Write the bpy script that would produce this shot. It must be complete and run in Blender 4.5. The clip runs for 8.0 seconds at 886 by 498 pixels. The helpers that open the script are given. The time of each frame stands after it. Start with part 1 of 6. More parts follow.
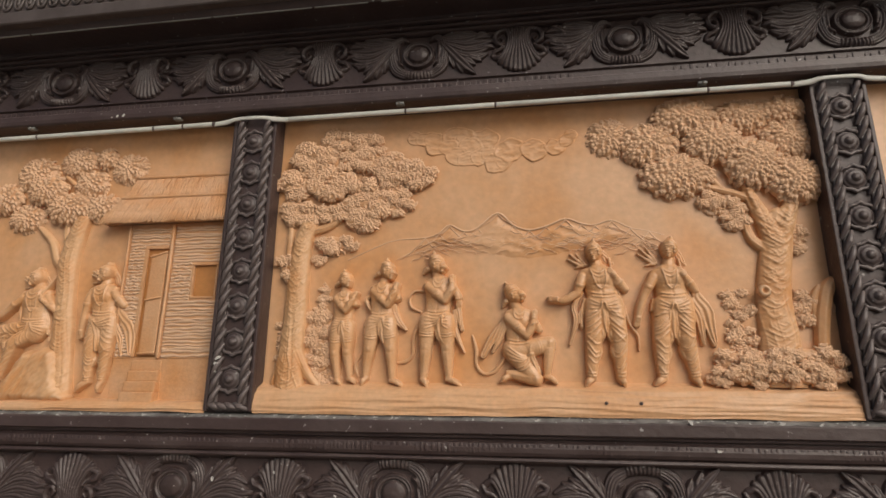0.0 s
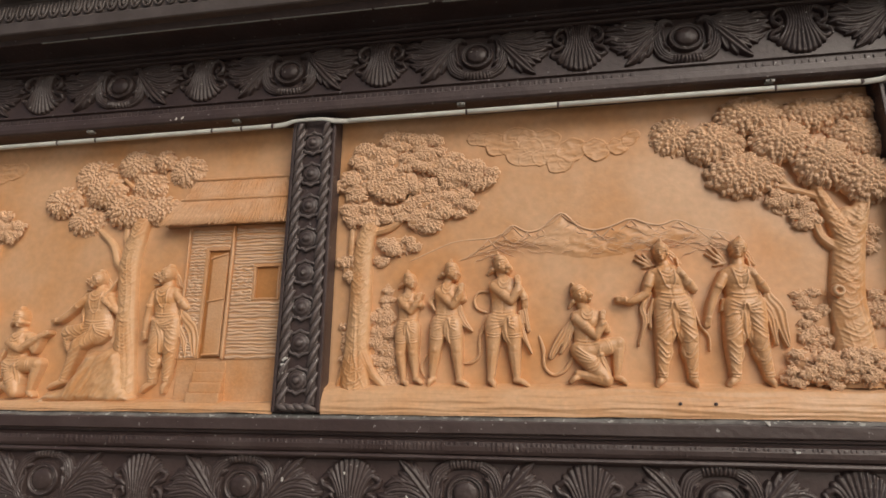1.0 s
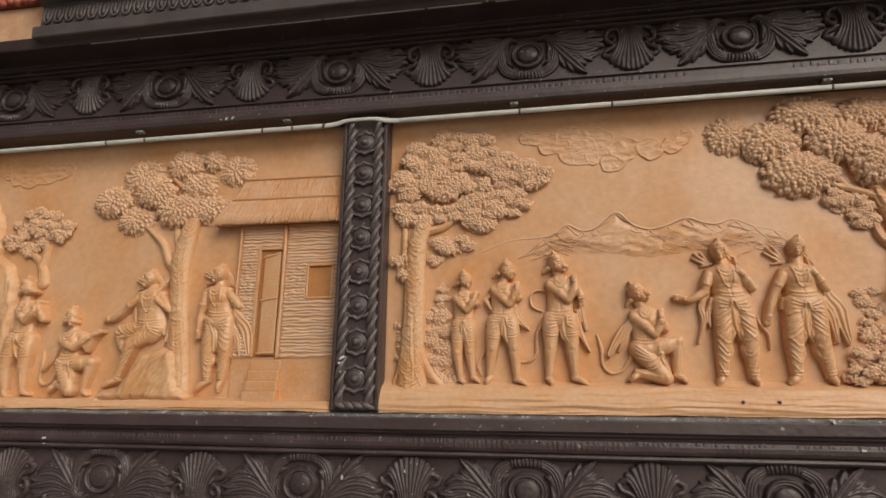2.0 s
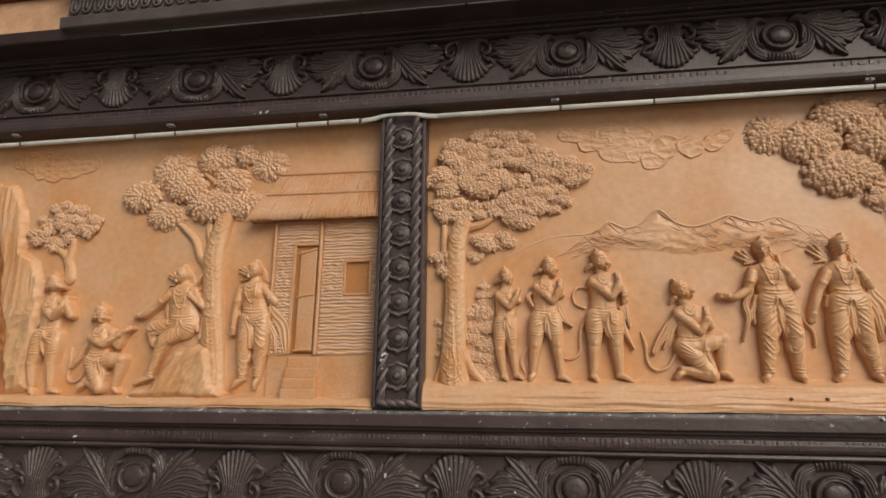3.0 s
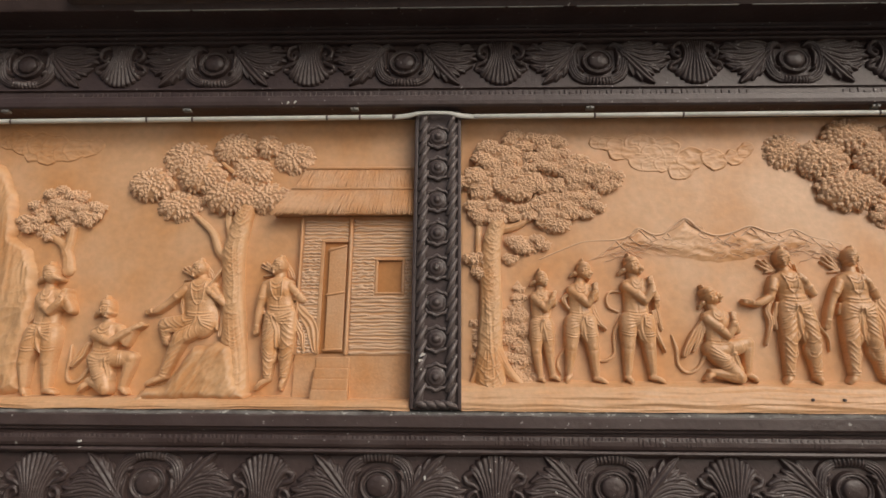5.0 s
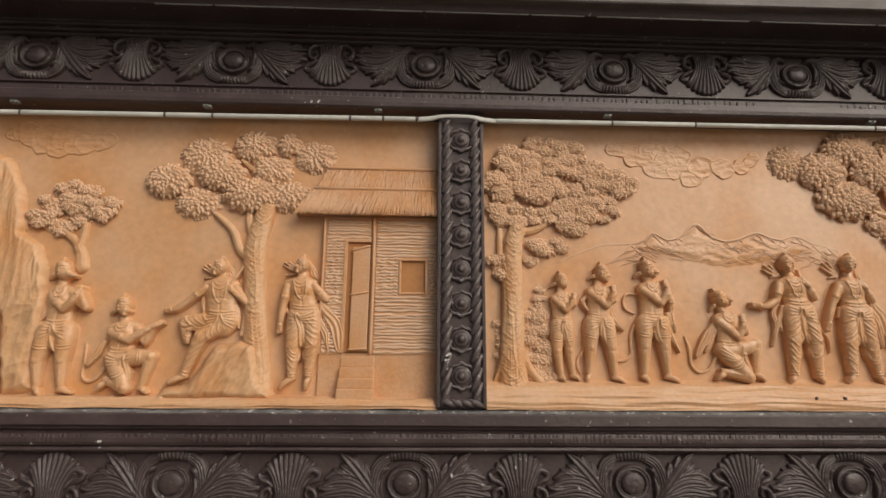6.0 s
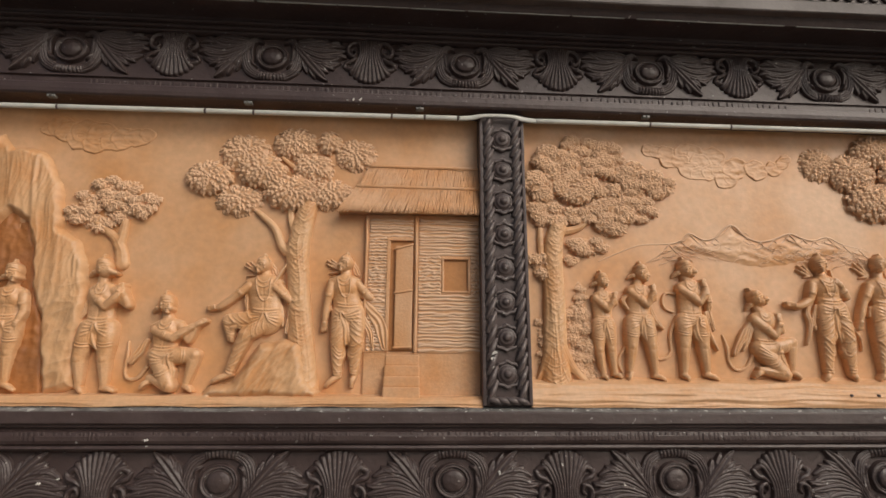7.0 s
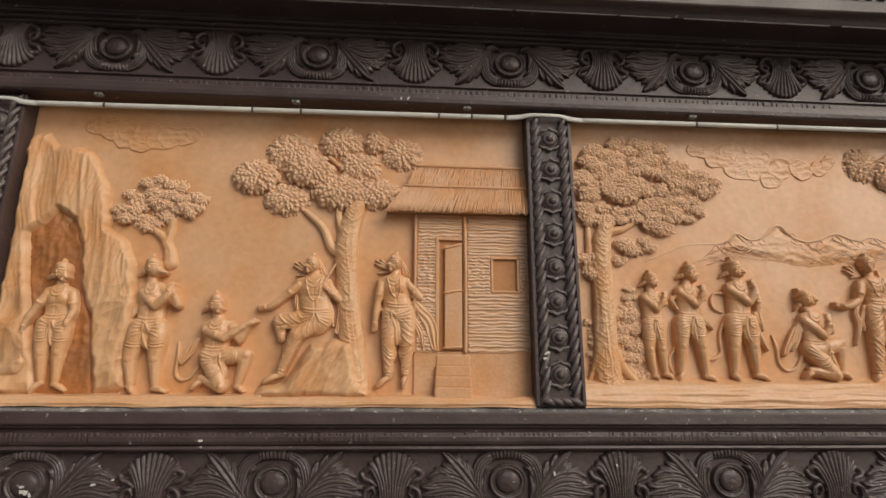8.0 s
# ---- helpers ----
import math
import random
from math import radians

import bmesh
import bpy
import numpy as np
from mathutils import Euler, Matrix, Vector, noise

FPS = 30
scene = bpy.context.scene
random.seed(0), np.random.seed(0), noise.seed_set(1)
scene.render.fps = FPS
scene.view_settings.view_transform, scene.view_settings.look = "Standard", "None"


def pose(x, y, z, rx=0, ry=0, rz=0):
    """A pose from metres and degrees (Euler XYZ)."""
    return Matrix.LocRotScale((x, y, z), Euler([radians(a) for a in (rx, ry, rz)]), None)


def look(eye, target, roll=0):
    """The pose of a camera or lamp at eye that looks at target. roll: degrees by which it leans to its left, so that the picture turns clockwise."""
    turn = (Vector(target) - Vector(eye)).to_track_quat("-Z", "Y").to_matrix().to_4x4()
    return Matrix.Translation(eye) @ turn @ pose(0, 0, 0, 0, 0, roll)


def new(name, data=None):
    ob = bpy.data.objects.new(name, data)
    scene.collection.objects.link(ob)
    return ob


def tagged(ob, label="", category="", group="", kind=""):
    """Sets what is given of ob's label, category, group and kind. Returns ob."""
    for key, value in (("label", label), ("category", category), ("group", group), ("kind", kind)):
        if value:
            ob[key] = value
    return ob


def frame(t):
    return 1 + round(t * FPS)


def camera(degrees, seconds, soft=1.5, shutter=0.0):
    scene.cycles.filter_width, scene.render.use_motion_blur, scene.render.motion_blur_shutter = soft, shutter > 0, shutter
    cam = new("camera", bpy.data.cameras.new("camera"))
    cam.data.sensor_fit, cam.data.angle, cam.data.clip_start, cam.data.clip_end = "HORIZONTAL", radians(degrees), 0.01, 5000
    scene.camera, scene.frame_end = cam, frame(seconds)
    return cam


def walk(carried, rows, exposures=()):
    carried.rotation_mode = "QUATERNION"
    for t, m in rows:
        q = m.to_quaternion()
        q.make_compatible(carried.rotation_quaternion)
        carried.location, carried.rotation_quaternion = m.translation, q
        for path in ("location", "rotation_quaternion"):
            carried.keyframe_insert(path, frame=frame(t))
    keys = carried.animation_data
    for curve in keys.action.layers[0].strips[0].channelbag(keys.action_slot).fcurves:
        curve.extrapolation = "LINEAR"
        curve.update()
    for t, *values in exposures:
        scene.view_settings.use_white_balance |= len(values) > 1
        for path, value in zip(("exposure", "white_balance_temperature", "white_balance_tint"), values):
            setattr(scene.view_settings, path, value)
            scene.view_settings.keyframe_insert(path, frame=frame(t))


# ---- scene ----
cam = camera(76.3, 8.0, 1.6)
PATH = [
    (0, (0.048, 0.036, 1.556), (-0.242, 1.948, 2.066), 0.5),
    (0.5, (-0.039, 0.024, 1.558), (-0.342, 1.934, 2.066), 0.4),
    (1, (-0.131, 0.006, 1.562), (-0.445, 1.916, 2.066), 0.4),
    (1.5, (-0.212, -0.012, 1.564), (-0.533, 1.898, 2.065), 0.4),
    (2, (-0.299, -0.028, 1.559), (-0.619, 1.882, 2.06), 0.4),
    (3.5, (-0.552, -0.038, 1.545), (-0.789, 1.882, 2.051), 0.4),
    (4, (-0.634, -0.038, 1.544), (-0.816, 1.887, 2.053), 0.4),
    (4.5, (-0.711, -0.041, 1.539), (-0.831, 1.887, 2.055), 0.4),
    (6, (-0.99, -0.083, 1.539), (-0.916, 1.849, 2.051), 0.3),
    (6.5, (-1.088, -0.087, 1.54), (-0.977, 1.844, 2.048), 0.2),
    (7, (-1.183, -0.081, 1.538), (-1.055, 1.85, 2.044), 0.2),
    (7.5, (-1.266, -0.07, 1.534), (-1.132, 1.86, 2.044), 0.2),
    (8, (-1.35, -0.06, 1.533), (-1.216, 1.869, 2.045), 0.2),
]
walk(cam, [(t, look(eye, target, roll)) for t, eye, target, roll in PATH])

# ---------------------------------------------------------------- light
world = bpy.data.worlds.new("overcast")
scene.world = world
world.use_nodes = True
wn = world.node_tree.nodes
sky = wn.new("ShaderNodeTexSky")
sky.sky_type, sky.sun_disc = "NISHITA", False
sky.sun_elevation, sky.sun_rotation = radians(36), radians(140)
sky.air_density, sky.dust_density, sky.ozone_density = 1.0, 6.0, 0.6
wn["Background"].inputs["Strength"].default_value = 0.112
world.node_tree.links.new(sky.outputs[0], wn["Background"].inputs["Color"])
sun_data = bpy.data.lights.new("sun", "SUN")
sun_data.energy, sun_data.angle, sun_data.color = 2.6, radians(48), (1.0, 0.96, 0.91)
sun = new("sun", sun_data)
sun.matrix_world = look((4.9, -5.2, 7.3), (-0.8, 1.7, 1.9))
scene.view_settings.exposure = -0.79

# ---------------------------------------------------------------- materials
def link(mt, a, b):
    mt.node_tree.links.new(a, b)


def painted(name, colour, second, rough, grain=60.0, patch=5.0, bump=0.25, amount=0.5, speck=None, speck_size=40.0, speck_cut=0.72, vary=0.0, gloss=0.5, raised_tone=None):
    """Paint with patches of a second tone, fine grain in the relief, and chips where speck is given."""
    mt = bpy.data.materials.new(name)
    mt.use_nodes = True
    nd = mt.node_tree.nodes
    bs = nd["Principled BSDF"]
    bs.inputs["Specular IOR Level"].default_value = gloss
    co = nd.new("ShaderNodeTexCoord")
    geo = nd.new("ShaderNodeNewGeometry")
    big = nd.new("ShaderNodeTexNoise")
    big.inputs["Scale"].default_value, big.inputs["Detail"].default_value = patch, 5
    link(mt, geo.outputs["Position"], big.inputs["Vector"])
    ramp = nd.new("ShaderNodeMapRange")
    ramp.inputs["From Min"].default_value, ramp.inputs["From Max"].default_value = 0.4, 0.68
    ramp.inputs["To Max"].default_value = amount
    link(mt, big.outputs["Fac"], ramp.inputs["Value"])
    mix = nd.new("ShaderNodeMix")
    mix.data_type = "RGBA"
    mix.inputs["A"].default_value, mix.inputs["B"].default_value = (*colour, 1), (*second, 1)
    link(mt, ramp.outputs["Result"], mix.inputs["Factor"])
    out = mix.outputs["Result"]
    fine = nd.new("ShaderNodeTexNoise")
    fine.inputs["Scale"].default_value, fine.inputs["Detail"].default_value = grain, 6
    link(mt, geo.outputs["Position"], fine.inputs["Vector"])
    tone = nd.new("ShaderNodeHueSaturation")
    tone.inputs["Saturation"].default_value = 1.0
    val = nd.new("ShaderNodeMapRange")
    val.inputs["To Min"].default_value, val.inputs["To Max"].default_value = 0.82, 1.18
    link(mt, fine.outputs["Fac"], val.inputs["Value"])
    link(mt, val.outputs["Result"], tone.inputs["Value"])
    link(mt, out, tone.inputs["Color"])
    out = tone.outputs["Color"]
    if raised_tone:                               # paler paint tone on raised edges, by curvature; creases keep the base
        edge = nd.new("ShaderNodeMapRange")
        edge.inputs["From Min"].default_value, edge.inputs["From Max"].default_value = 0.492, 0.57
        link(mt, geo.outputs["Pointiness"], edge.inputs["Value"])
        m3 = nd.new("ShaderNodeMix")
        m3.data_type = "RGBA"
        m3.inputs["B"].default_value = (*raised_tone, 1)
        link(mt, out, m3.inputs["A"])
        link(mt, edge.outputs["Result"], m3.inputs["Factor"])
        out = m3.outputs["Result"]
    if vary:
        info = nd.new("ShaderNodeObjectInfo")
        v2 = nd.new("ShaderNodeMapRange")
        v2.inputs["To Min"].default_value, v2.inputs["To Max"].default_value = 1 - vary, 1 + vary
        link(mt, info.outputs["Random"], v2.inputs["Value"])
        t2 = nd.new("ShaderNodeHueSaturation")
        link(mt, v2.outputs["Result"], t2.inputs["Value"])
        link(mt, out, t2.inputs["Color"])
        out = t2.outputs["Color"]
    if speck:
        sp = nd.new("ShaderNodeTexNoise")
        sp.inputs["Scale"].default_value, sp.inputs["Detail"].default_value = speck_size, 3
        link(mt, geo.outputs["Position"], sp.inputs["Vector"])
        cut = nd.new("ShaderNodeMapRange")
        cut.inputs["From Min"].default_value, cut.inputs["From Max"].default_value = speck_cut, speck_cut + 0.03
        link(mt, sp.outputs["Fac"], cut.inputs["Value"])
        m2 = nd.new("ShaderNodeMix")
        m2.data_type = "RGBA"
        m2.inputs["B"].default_value = (*speck, 1)
        link(mt, out, m2.inputs["A"])
        link(mt, cut.outputs["Result"], m2.inputs["Factor"])
        out = m2.outputs["Result"]
    link(mt, out, bs.inputs["Base Color"])
    rr = nd.new("ShaderNodeMapRange")
    rr.inputs["To Min"].default_value, rr.inputs["To Max"].default_value = rough - 0.1, rough + 0.12
    link(mt, big.outputs["Fac"], rr.inputs["Value"])
    link(mt, rr.outputs["Result"], bs.inputs["Roughness"])
    bp = nd.new("ShaderNodeBump")
    bp.inputs["Strength"].default_value, bp.inputs["Distance"].default_value = bump, 0.004
    link(mt, fine.outputs["Fac"], bp.inputs["Height"])
    link(mt, bp.outputs["Normal"], bs.inputs["Normal"])
    return mt


PEACH = painted("ochre_panel_paint", (0.690, 0.410, 0.224), (0.625, 0.280, 0.084), 0.38, grain=45, patch=3.4, bump=0.2, amount=0.85, gloss=0.5, raised_tone=(0.68, 0.44, 0.27))
FLESH = painted("ochre_relief_paint", (0.665, 0.385, 0.200), (0.615, 0.285, 0.098), 0.30, grain=140, patch=11, bump=0.25, amount=0.8, gloss=0.5, raised_tone=(0.68, 0.435, 0.255))
LEAFY = painted("ochre_foliage_paint", (0.640, 0.345, 0.160), (0.620, 0.290, 0.105), 0.45, grain=160, patch=12, bump=0.2, amount=0.8, gloss=0.5, raised_tone=(0.685, 0.430, 0.255))
ROCKY = painted("ochre_rock_paint", (0.655, 0.385, 0.195), (0.600, 0.260, 0.080), 0.45, grain=60, patch=7, bump=0.35, amount=0.85, gloss=0.5, raised_tone=(0.68, 0.435, 0.255))
STRAW = painted("ochre_hut_paint", (0.635, 0.370, 0.200), (0.600, 0.285, 0.105), 0.42, grain=120, patch=9, bump=0.3, amount=0.8, gloss=0.5)
SLATS = painted("ochre_slat_paint", (0.635, 0.350, 0.170), (0.600, 0.285, 0.105), 0.42, grain=120, patch=9, bump=0.3, amount=0.8, gloss=0.5, raised_tone=(0.68, 0.46, 0.30))
DEEP_OCHRE = painted("deep_burnt_ochre", (0.50, 0.225, 0.070), (0.42, 0.17, 0.05), 0.5, grain=80, patch=12, bump=0.2)
EARTH = painted("ochre_earth_paint", (0.665, 0.405, 0.225), (0.630, 0.310, 0.125), 0.42, grain=70, patch=6, bump=0.3, amount=0.6, gloss=0.5)
CAVE_BROWN = painted("dark_brown_ochre_paint", (0.43, 0.165, 0.045), (0.30, 0.12, 0.04), 0.55, grain=60, patch=14, bump=0.4, amount=0.9)
BROWN = painted("dark_brown_paint", (0.058, 0.037, 0.034), (0.088, 0.062, 0.057), 0.44, grain=55, patch=7, bump=0.5, amount=0.7, speck=(0.34, 0.32, 0.30), speck_size=60, speck_cut=0.70)
CARVED = painted("dark_brown_carving_paint", (0.052, 0.034, 0.031), (0.070, 0.049, 0.045), 0.40, grain=75, patch=12, bump=0.55, amount=0.7, speck=(0.34, 0.32, 0.30), speck_size=70, speck_cut=0.69, raised_tone=(0.125, 0.100, 0.094))
GREY = painted("weathered_grey_brown_paint", (0.105, 0.085, 0.078), (0.065, 0.050, 0.045), 0.5, grain=50, patch=7, bump=0.3, amount=0.9)
PVC = painted("off_white_plastic", (0.60, 0.60, 0.55), (0.50, 0.50, 0.45), 0.4, grain=30, patch=9, bump=0.05, amount=0.7)
STRAP = painted("dull_metal_strap", (0.22, 0.22, 0.20), (0.12, 0.11, 0.10), 0.5, grain=60, patch=20, bump=0.1)
GROUT = painted("grey_mortar", (0.20, 0.195, 0.185), (0.075, 0.068, 0.064), 0.8, grain=90, patch=25, bump=0.6, amount=0.9, speck=(0.42, 0.42, 0.40), speck_size=55, speck_cut=0.62)
CHIP = painted("bare_white_plaster", (0.62, 0.60, 0.56), (0.45, 0.43, 0.40), 0.8, grain=150, patch=60, bump=0.3)
STUCCO = painted("peach_stucco", (0.62, 0.38, 0.22), (0.50, 0.27, 0.15), 0.8, grain=80, patch=12, bump=0.4, amount=0.8)
RED = painted("red_terracotta", (0.36, 0.10, 0.06), (0.26, 0.06, 0.04), 0.7, grain=80, patch=20, bump=0.4)
PAVING = painted("grey_paving", (0.20, 0.19, 0.175), (0.15, 0.14, 0.13), 0.8, grain=20, patch=1.5, bump=0.4)

# ---------------------------------------------------------------- mesh helpers
BACK = 1.762          # the plane of the panels; depth d counts from it towards the street


def W(x, z, d):
    return Vector((x, BACK - d, z))


def geo():
    return ([], [])


def add(g, verts, faces):
    o = len(g[0])
    g[0].extend(verts)
    g[1].extend([tuple(i + o for i in f) for f in faces])


def obj(name, g, material, parent=None, label="", smooth=True):
    me = bpy.data.meshes.new(name)
    me.from_pydata([tuple(v) for v in g[0]], [], g[1])
    me.materials.append(material)
    bm = bmesh.new()
    bm.from_mesh(me)
    bmesh.ops.recalc_face_normals(bm, faces=bm.faces)
    bm.to_mesh(me)
    bm.free()
    me.polygons.foreach_set("use_smooth", [smooth] * len(me.polygons))
    ob = new(name, me)
    if parent:
        ob.parent = parent
    if label:
        ob["label"] = label
    return ob


def empty(name, label, category, group="", kind=""):
    return tagged(new(name), label, category, group, kind)


def spline(pts, n=4):
    """A smooth line through pts."""
    p = [Vector(q) for q in pts]
    if len(p) < 3:
        return [p[0].lerp(p[-1], i / n) for i in range(n + 1)]
    out = []
    for i in range(len(p) - 1):
        a, b, c, d = p[max(i - 1, 0)], p[i], p[i + 1], p[min(i + 2, len(p) - 1)]
        for k in range(n):
            t = k / n
            out.append(0.5 * ((2 * b) + (c - a) * t + (2 * a - 5 * b + 4 * c - d) * t * t + (3 * b - a - 3 * c + d) * t ** 3))
    return out + [p[-1]]


def tube(g, pts, radii, seg=9, flat=1.0, n=4):
    """A rounded, tapering limb along pts; flat squeezes it towards the wall."""
    line = spline(pts, n)
    m = len(line)
    rs = np.interp(np.linspace(0, 1, m), np.linspace(0, 1, len(radii)), radii)
    rings = []
    side = None
    for i in range(m):
        t = (line[min(i + 1, m - 1)] - line[max(i - 1, 0)])
        t = t.normalized() if t.length > 1e-9 else Vector((0, 0, 1))
        ref = side if side is not None else (Vector((0, 1, 0)) if abs(t.y) < 0.9 else Vector((1, 0, 0)))
        u = (ref - t * ref.dot(t)).normalized()
        side = u
        rings.append((line[i], t, u, t.cross(u), rs[i]))
    c, t, u, v, r = rings[0]
    start = [(c - t * r * 0.85, t, u, v, r * 0.25), (c - t * r * 0.6, t, u, v, r * 0.72)]
    c, t, u, v, r = rings[-1]
    end = [(c + t * r * 0.6, t, u, v, r * 0.72), (c + t * r * 0.85, t, u, v, r * 0.25)]
    rings = start + rings + end
    verts, faces = [], []
    for c, t, u, v, r in rings:
        for k in range(seg):
            a = 2 * math.pi * k / seg
            o = (u * math.cos(a) + v * math.sin(a)) * r
            verts.append(Vector((c.x + o.x, c.y + o.y * flat, c.z + o.z)))
    for i in range(len(rings) - 1):
        for k in range(seg):
            a, b = i * seg + k, i * seg + (k + 1) % seg
            faces.append((a, b, b + seg, a + seg))
    faces.append(tuple(range(seg - 1, -1, -1)))
    faces.append(tuple(range((len(rings) - 1) * seg, len(rings) * seg)))
    add(g, verts, faces)


def blob(g, x, z, d, rx, rz, rd, turn=0.0, u=14, v=9):
    verts, faces = [], []
    ca, sa = math.cos(radians(turn)), math.sin(radians(turn))
    c = W(x, z, d)
    for j in range(v + 1):
        ph = math.pi * (0.02 + 0.96 * j / v)
        for i in range(u):
            th = 2 * math.pi * i / u
            px, pz, py = rx * math.sin(ph) * math.cos(th), rz * math.cos(ph), rd * math.sin(ph) * math.sin(th)
            verts.append(Vector((c.x + px * ca - pz * sa, c.y + py, c.z + px * sa + pz * ca)))
    for j in range(v):
        for i in range(u):
            a, b = j * u + i, j * u + (i + 1) % u
            faces.append((a, b, b + u, a + u))
    faces.append(tuple(range(u)))
    faces.append(tuple(range(v * u, (v + 1) * u)))
    add(g, verts, faces)


def box(g, x0, x1, y0, y1, z0, z1, r=0.003):
    """A box whose edges are bevelled by r."""
    r = min(r, (x1 - x0) / 3, (y1 - y0) / 3, (z1 - z0) / 3)
    bm = bmesh.new()
    bmesh.ops.create_cube(bm, size=1)
    for w in bm.verts:
        w.co = Vector(((x0 + x1) / 2 + w.co.x * (x1 - x0), (y0 + y1) / 2 + w.co.y * (y1 - y0), (z0 + z1) / 2 + w.co.z * (z1 - z0)))
    bmesh.ops.bevel(bm, geom=bm.edges[:], offset=r, segments=2, affect="EDGES", profile=0.6)
    bm.verts.index_update()
    add(g, [w.co.copy() for w in bm.verts], [tuple(w.index for w in f.verts) for f in bm.faces])
    bm.free()


def lathe(g, x, z, y, profile, seg=24, sx=1.0, sz=1.0):
    """profile: (radius, how far it stands out towards the street) from the centre outwards."""
    verts, faces = [Vector((x, y - profile[0][1], z))], []
    for r, d in profile[1:]:
        for k in range(seg):
            a = 2 * math.pi * k / seg
            verts.append(Vector((x + sx * r * math.cos(a), y - d, z + sz * r * math.sin(a))))
    for k in range(seg):
        faces.append((0, 1 + k, 1 + (k + 1) % seg))
    for j in range(len(profile) - 2):
        for k in range(seg):
            a, b = 1 + j * seg + k, 1 + j * seg + (k + 1) % seg
            faces.append((a, b, b + seg, a + seg))
    faces.append(tuple(1 + (len(profile) - 2) * seg + k for k in range(seg)))
    add(g, verts, faces)


def moulding(g, profile, x0, x1, steps=160, wobble=0.0012, back=1.95):
    """A moulding along x: profile is (y, z) from the bottom up; it is closed at the back."""
    prof = [(back, profile[0][1])] + list(profile) + [(back, profile[-1][1])]
    n = len(prof)
    verts, faces = [], []
    for i in range(steps + 1):
        x = x0 + (x1 - x0) * i / steps
        for j, (y, z) in enumerate(prof):
            w = wobble * noise.noise(Vector((x * 3.0, j * 0.37, 1.7))) + 0.4 * wobble * noise.noise(Vector((x * 17, j * 0.9, 4)))
            verts.append(Vector((x, y + (w if 0 < j < n - 1 else 0), z + w)))
    for i in range(steps):
        for j in range(n):
            a, b = i * n + j, i * n + (j + 1) % n
            faces.append((a, b, b + n, a + n))
    faces.append(tuple(range(n)))
    faces.append(tuple(range(steps * n, steps * n + n)))
    add(g, verts, faces)


def patch(g, outline, depth, edge, height=None, rough=0.004, cell=0.0045, hole=None, sink=0.004):
    """A piece of relief in the panel's plane: outline is (x, z); it rises over 'edge' to 'depth'; height(x, z, far) adds to it."""
    P = np.array(outline, float)
    lo, hi = P.min(0) - 0.01, P.max(0) + 0.01
    xs, zs = np.arange(lo[0], hi[0], cell), np.arange(lo[1], hi[1], cell)
    X, Z = np.meshgrid(xs, zs, indexing="ij")
    U, V = X.copy(), Z.copy()
    if rough:
        for i in range(len(xs)):
            for j in range(len(zs)):
                U[i, j] += rough * noise.noise(Vector((xs[i] * 28, zs[j] * 28, 0.3)))
                V[i, j] += rough * noise.noise(Vector((xs[i] * 28, zs[j] * 28, 7.3)))

    def inside(Q):
        ins, far = np.zeros(X.shape, bool), np.full(X.shape, 9.0)
        for (ax, az), (bx, bz) in zip(Q, np.roll(Q, -1, 0)):
            hit = ((az > V) != (bz > V)) & (U < (bx - ax) * (V - az) / (bz - az + 1e-12) + ax)
            ins ^= hit
            l2 = (bx - ax) ** 2 + (bz - az) ** 2 + 1e-12
            t = np.clip(((U - ax) * (bx - ax) + (V - az) * (bz - az)) / l2, 0, 1)
            far = np.minimum(far, np.hypot(U - ax - t * (bx - ax), V - az - t * (bz - az)))
        return ins, far

    ins, far = inside(P)
    if hole is not None:
        hin, hfar = inside(np.array(hole, float))
        ins &= ~hin
        far = np.minimum(far, hfar)
    s = np.clip(far / edge, 0, 1)
    D = depth * np.sin(s * math.pi / 2) ** 0.8
    idx, verts, faces = {}, [], []
    for i in range(len(xs)):
        for j in range(len(zs)):
            if ins[i, j]:
                d = D[i, j] + (height(xs[i], zs[j], far[i, j]) * s[i, j] if height else 0)
                idx[i, j] = len(verts)
                verts.append(W(xs[i], zs[j], d - sink * (1 - s[i, j])))
    for (i, j) in idx:
        q = ((i, j), (i + 1, j), (i + 1, j + 1), (i, j + 1))
        if all(k in idx for k in q):
            faces.append(tuple(idx[k] for k in q))
    add(g, verts, faces)


def leaf(g, at, way, out, length, width):
    """One small rounded leaf with a raised rib and a thickness."""
    side = way.cross(out).normalized() * width * 0.5
    p, q = at + way * length * 0.30, at + way * length * 0.72
    mid = at + way * length * 0.55
    add(g, [at, p + side, q + side * 0.62, at + way * length, q - side * 0.62, p - side, mid + out * width * 0.26, mid - out * 0.006],
        [(0, 1, 6), (1, 2, 6), (2, 3, 6), (3, 4, 6), (4, 5, 6), (5, 0, 6), (0, 7, 1), (1, 7, 2), (2, 7, 3), (3, 7, 4), (4, 7, 5), (5, 7, 0)])

# ---------------------------------------------------------------- the large structure
X0, X1 = -4.4, 2.6
LEFT = (-2.600, -0.940)      # the cave panel
RIGHT = (-0.785, 0.905)      # the meeting panel
PITCH = 0.687


def setting(name, g, material, label, category, smooth=False):
    return tagged(obj(name, g, material, smooth=smooth), label, category, kind="structure")


g = geo()
add(g, [Vector((-400, -400, 0)), Vector((400, -400, 0)), Vector((400, 400, 0)), Vector((-400, 400, 0))], [(0, 1, 2, 3)])
setting("ground", g, PAVING, "grey paved ground along the foot of the wall", "ground")

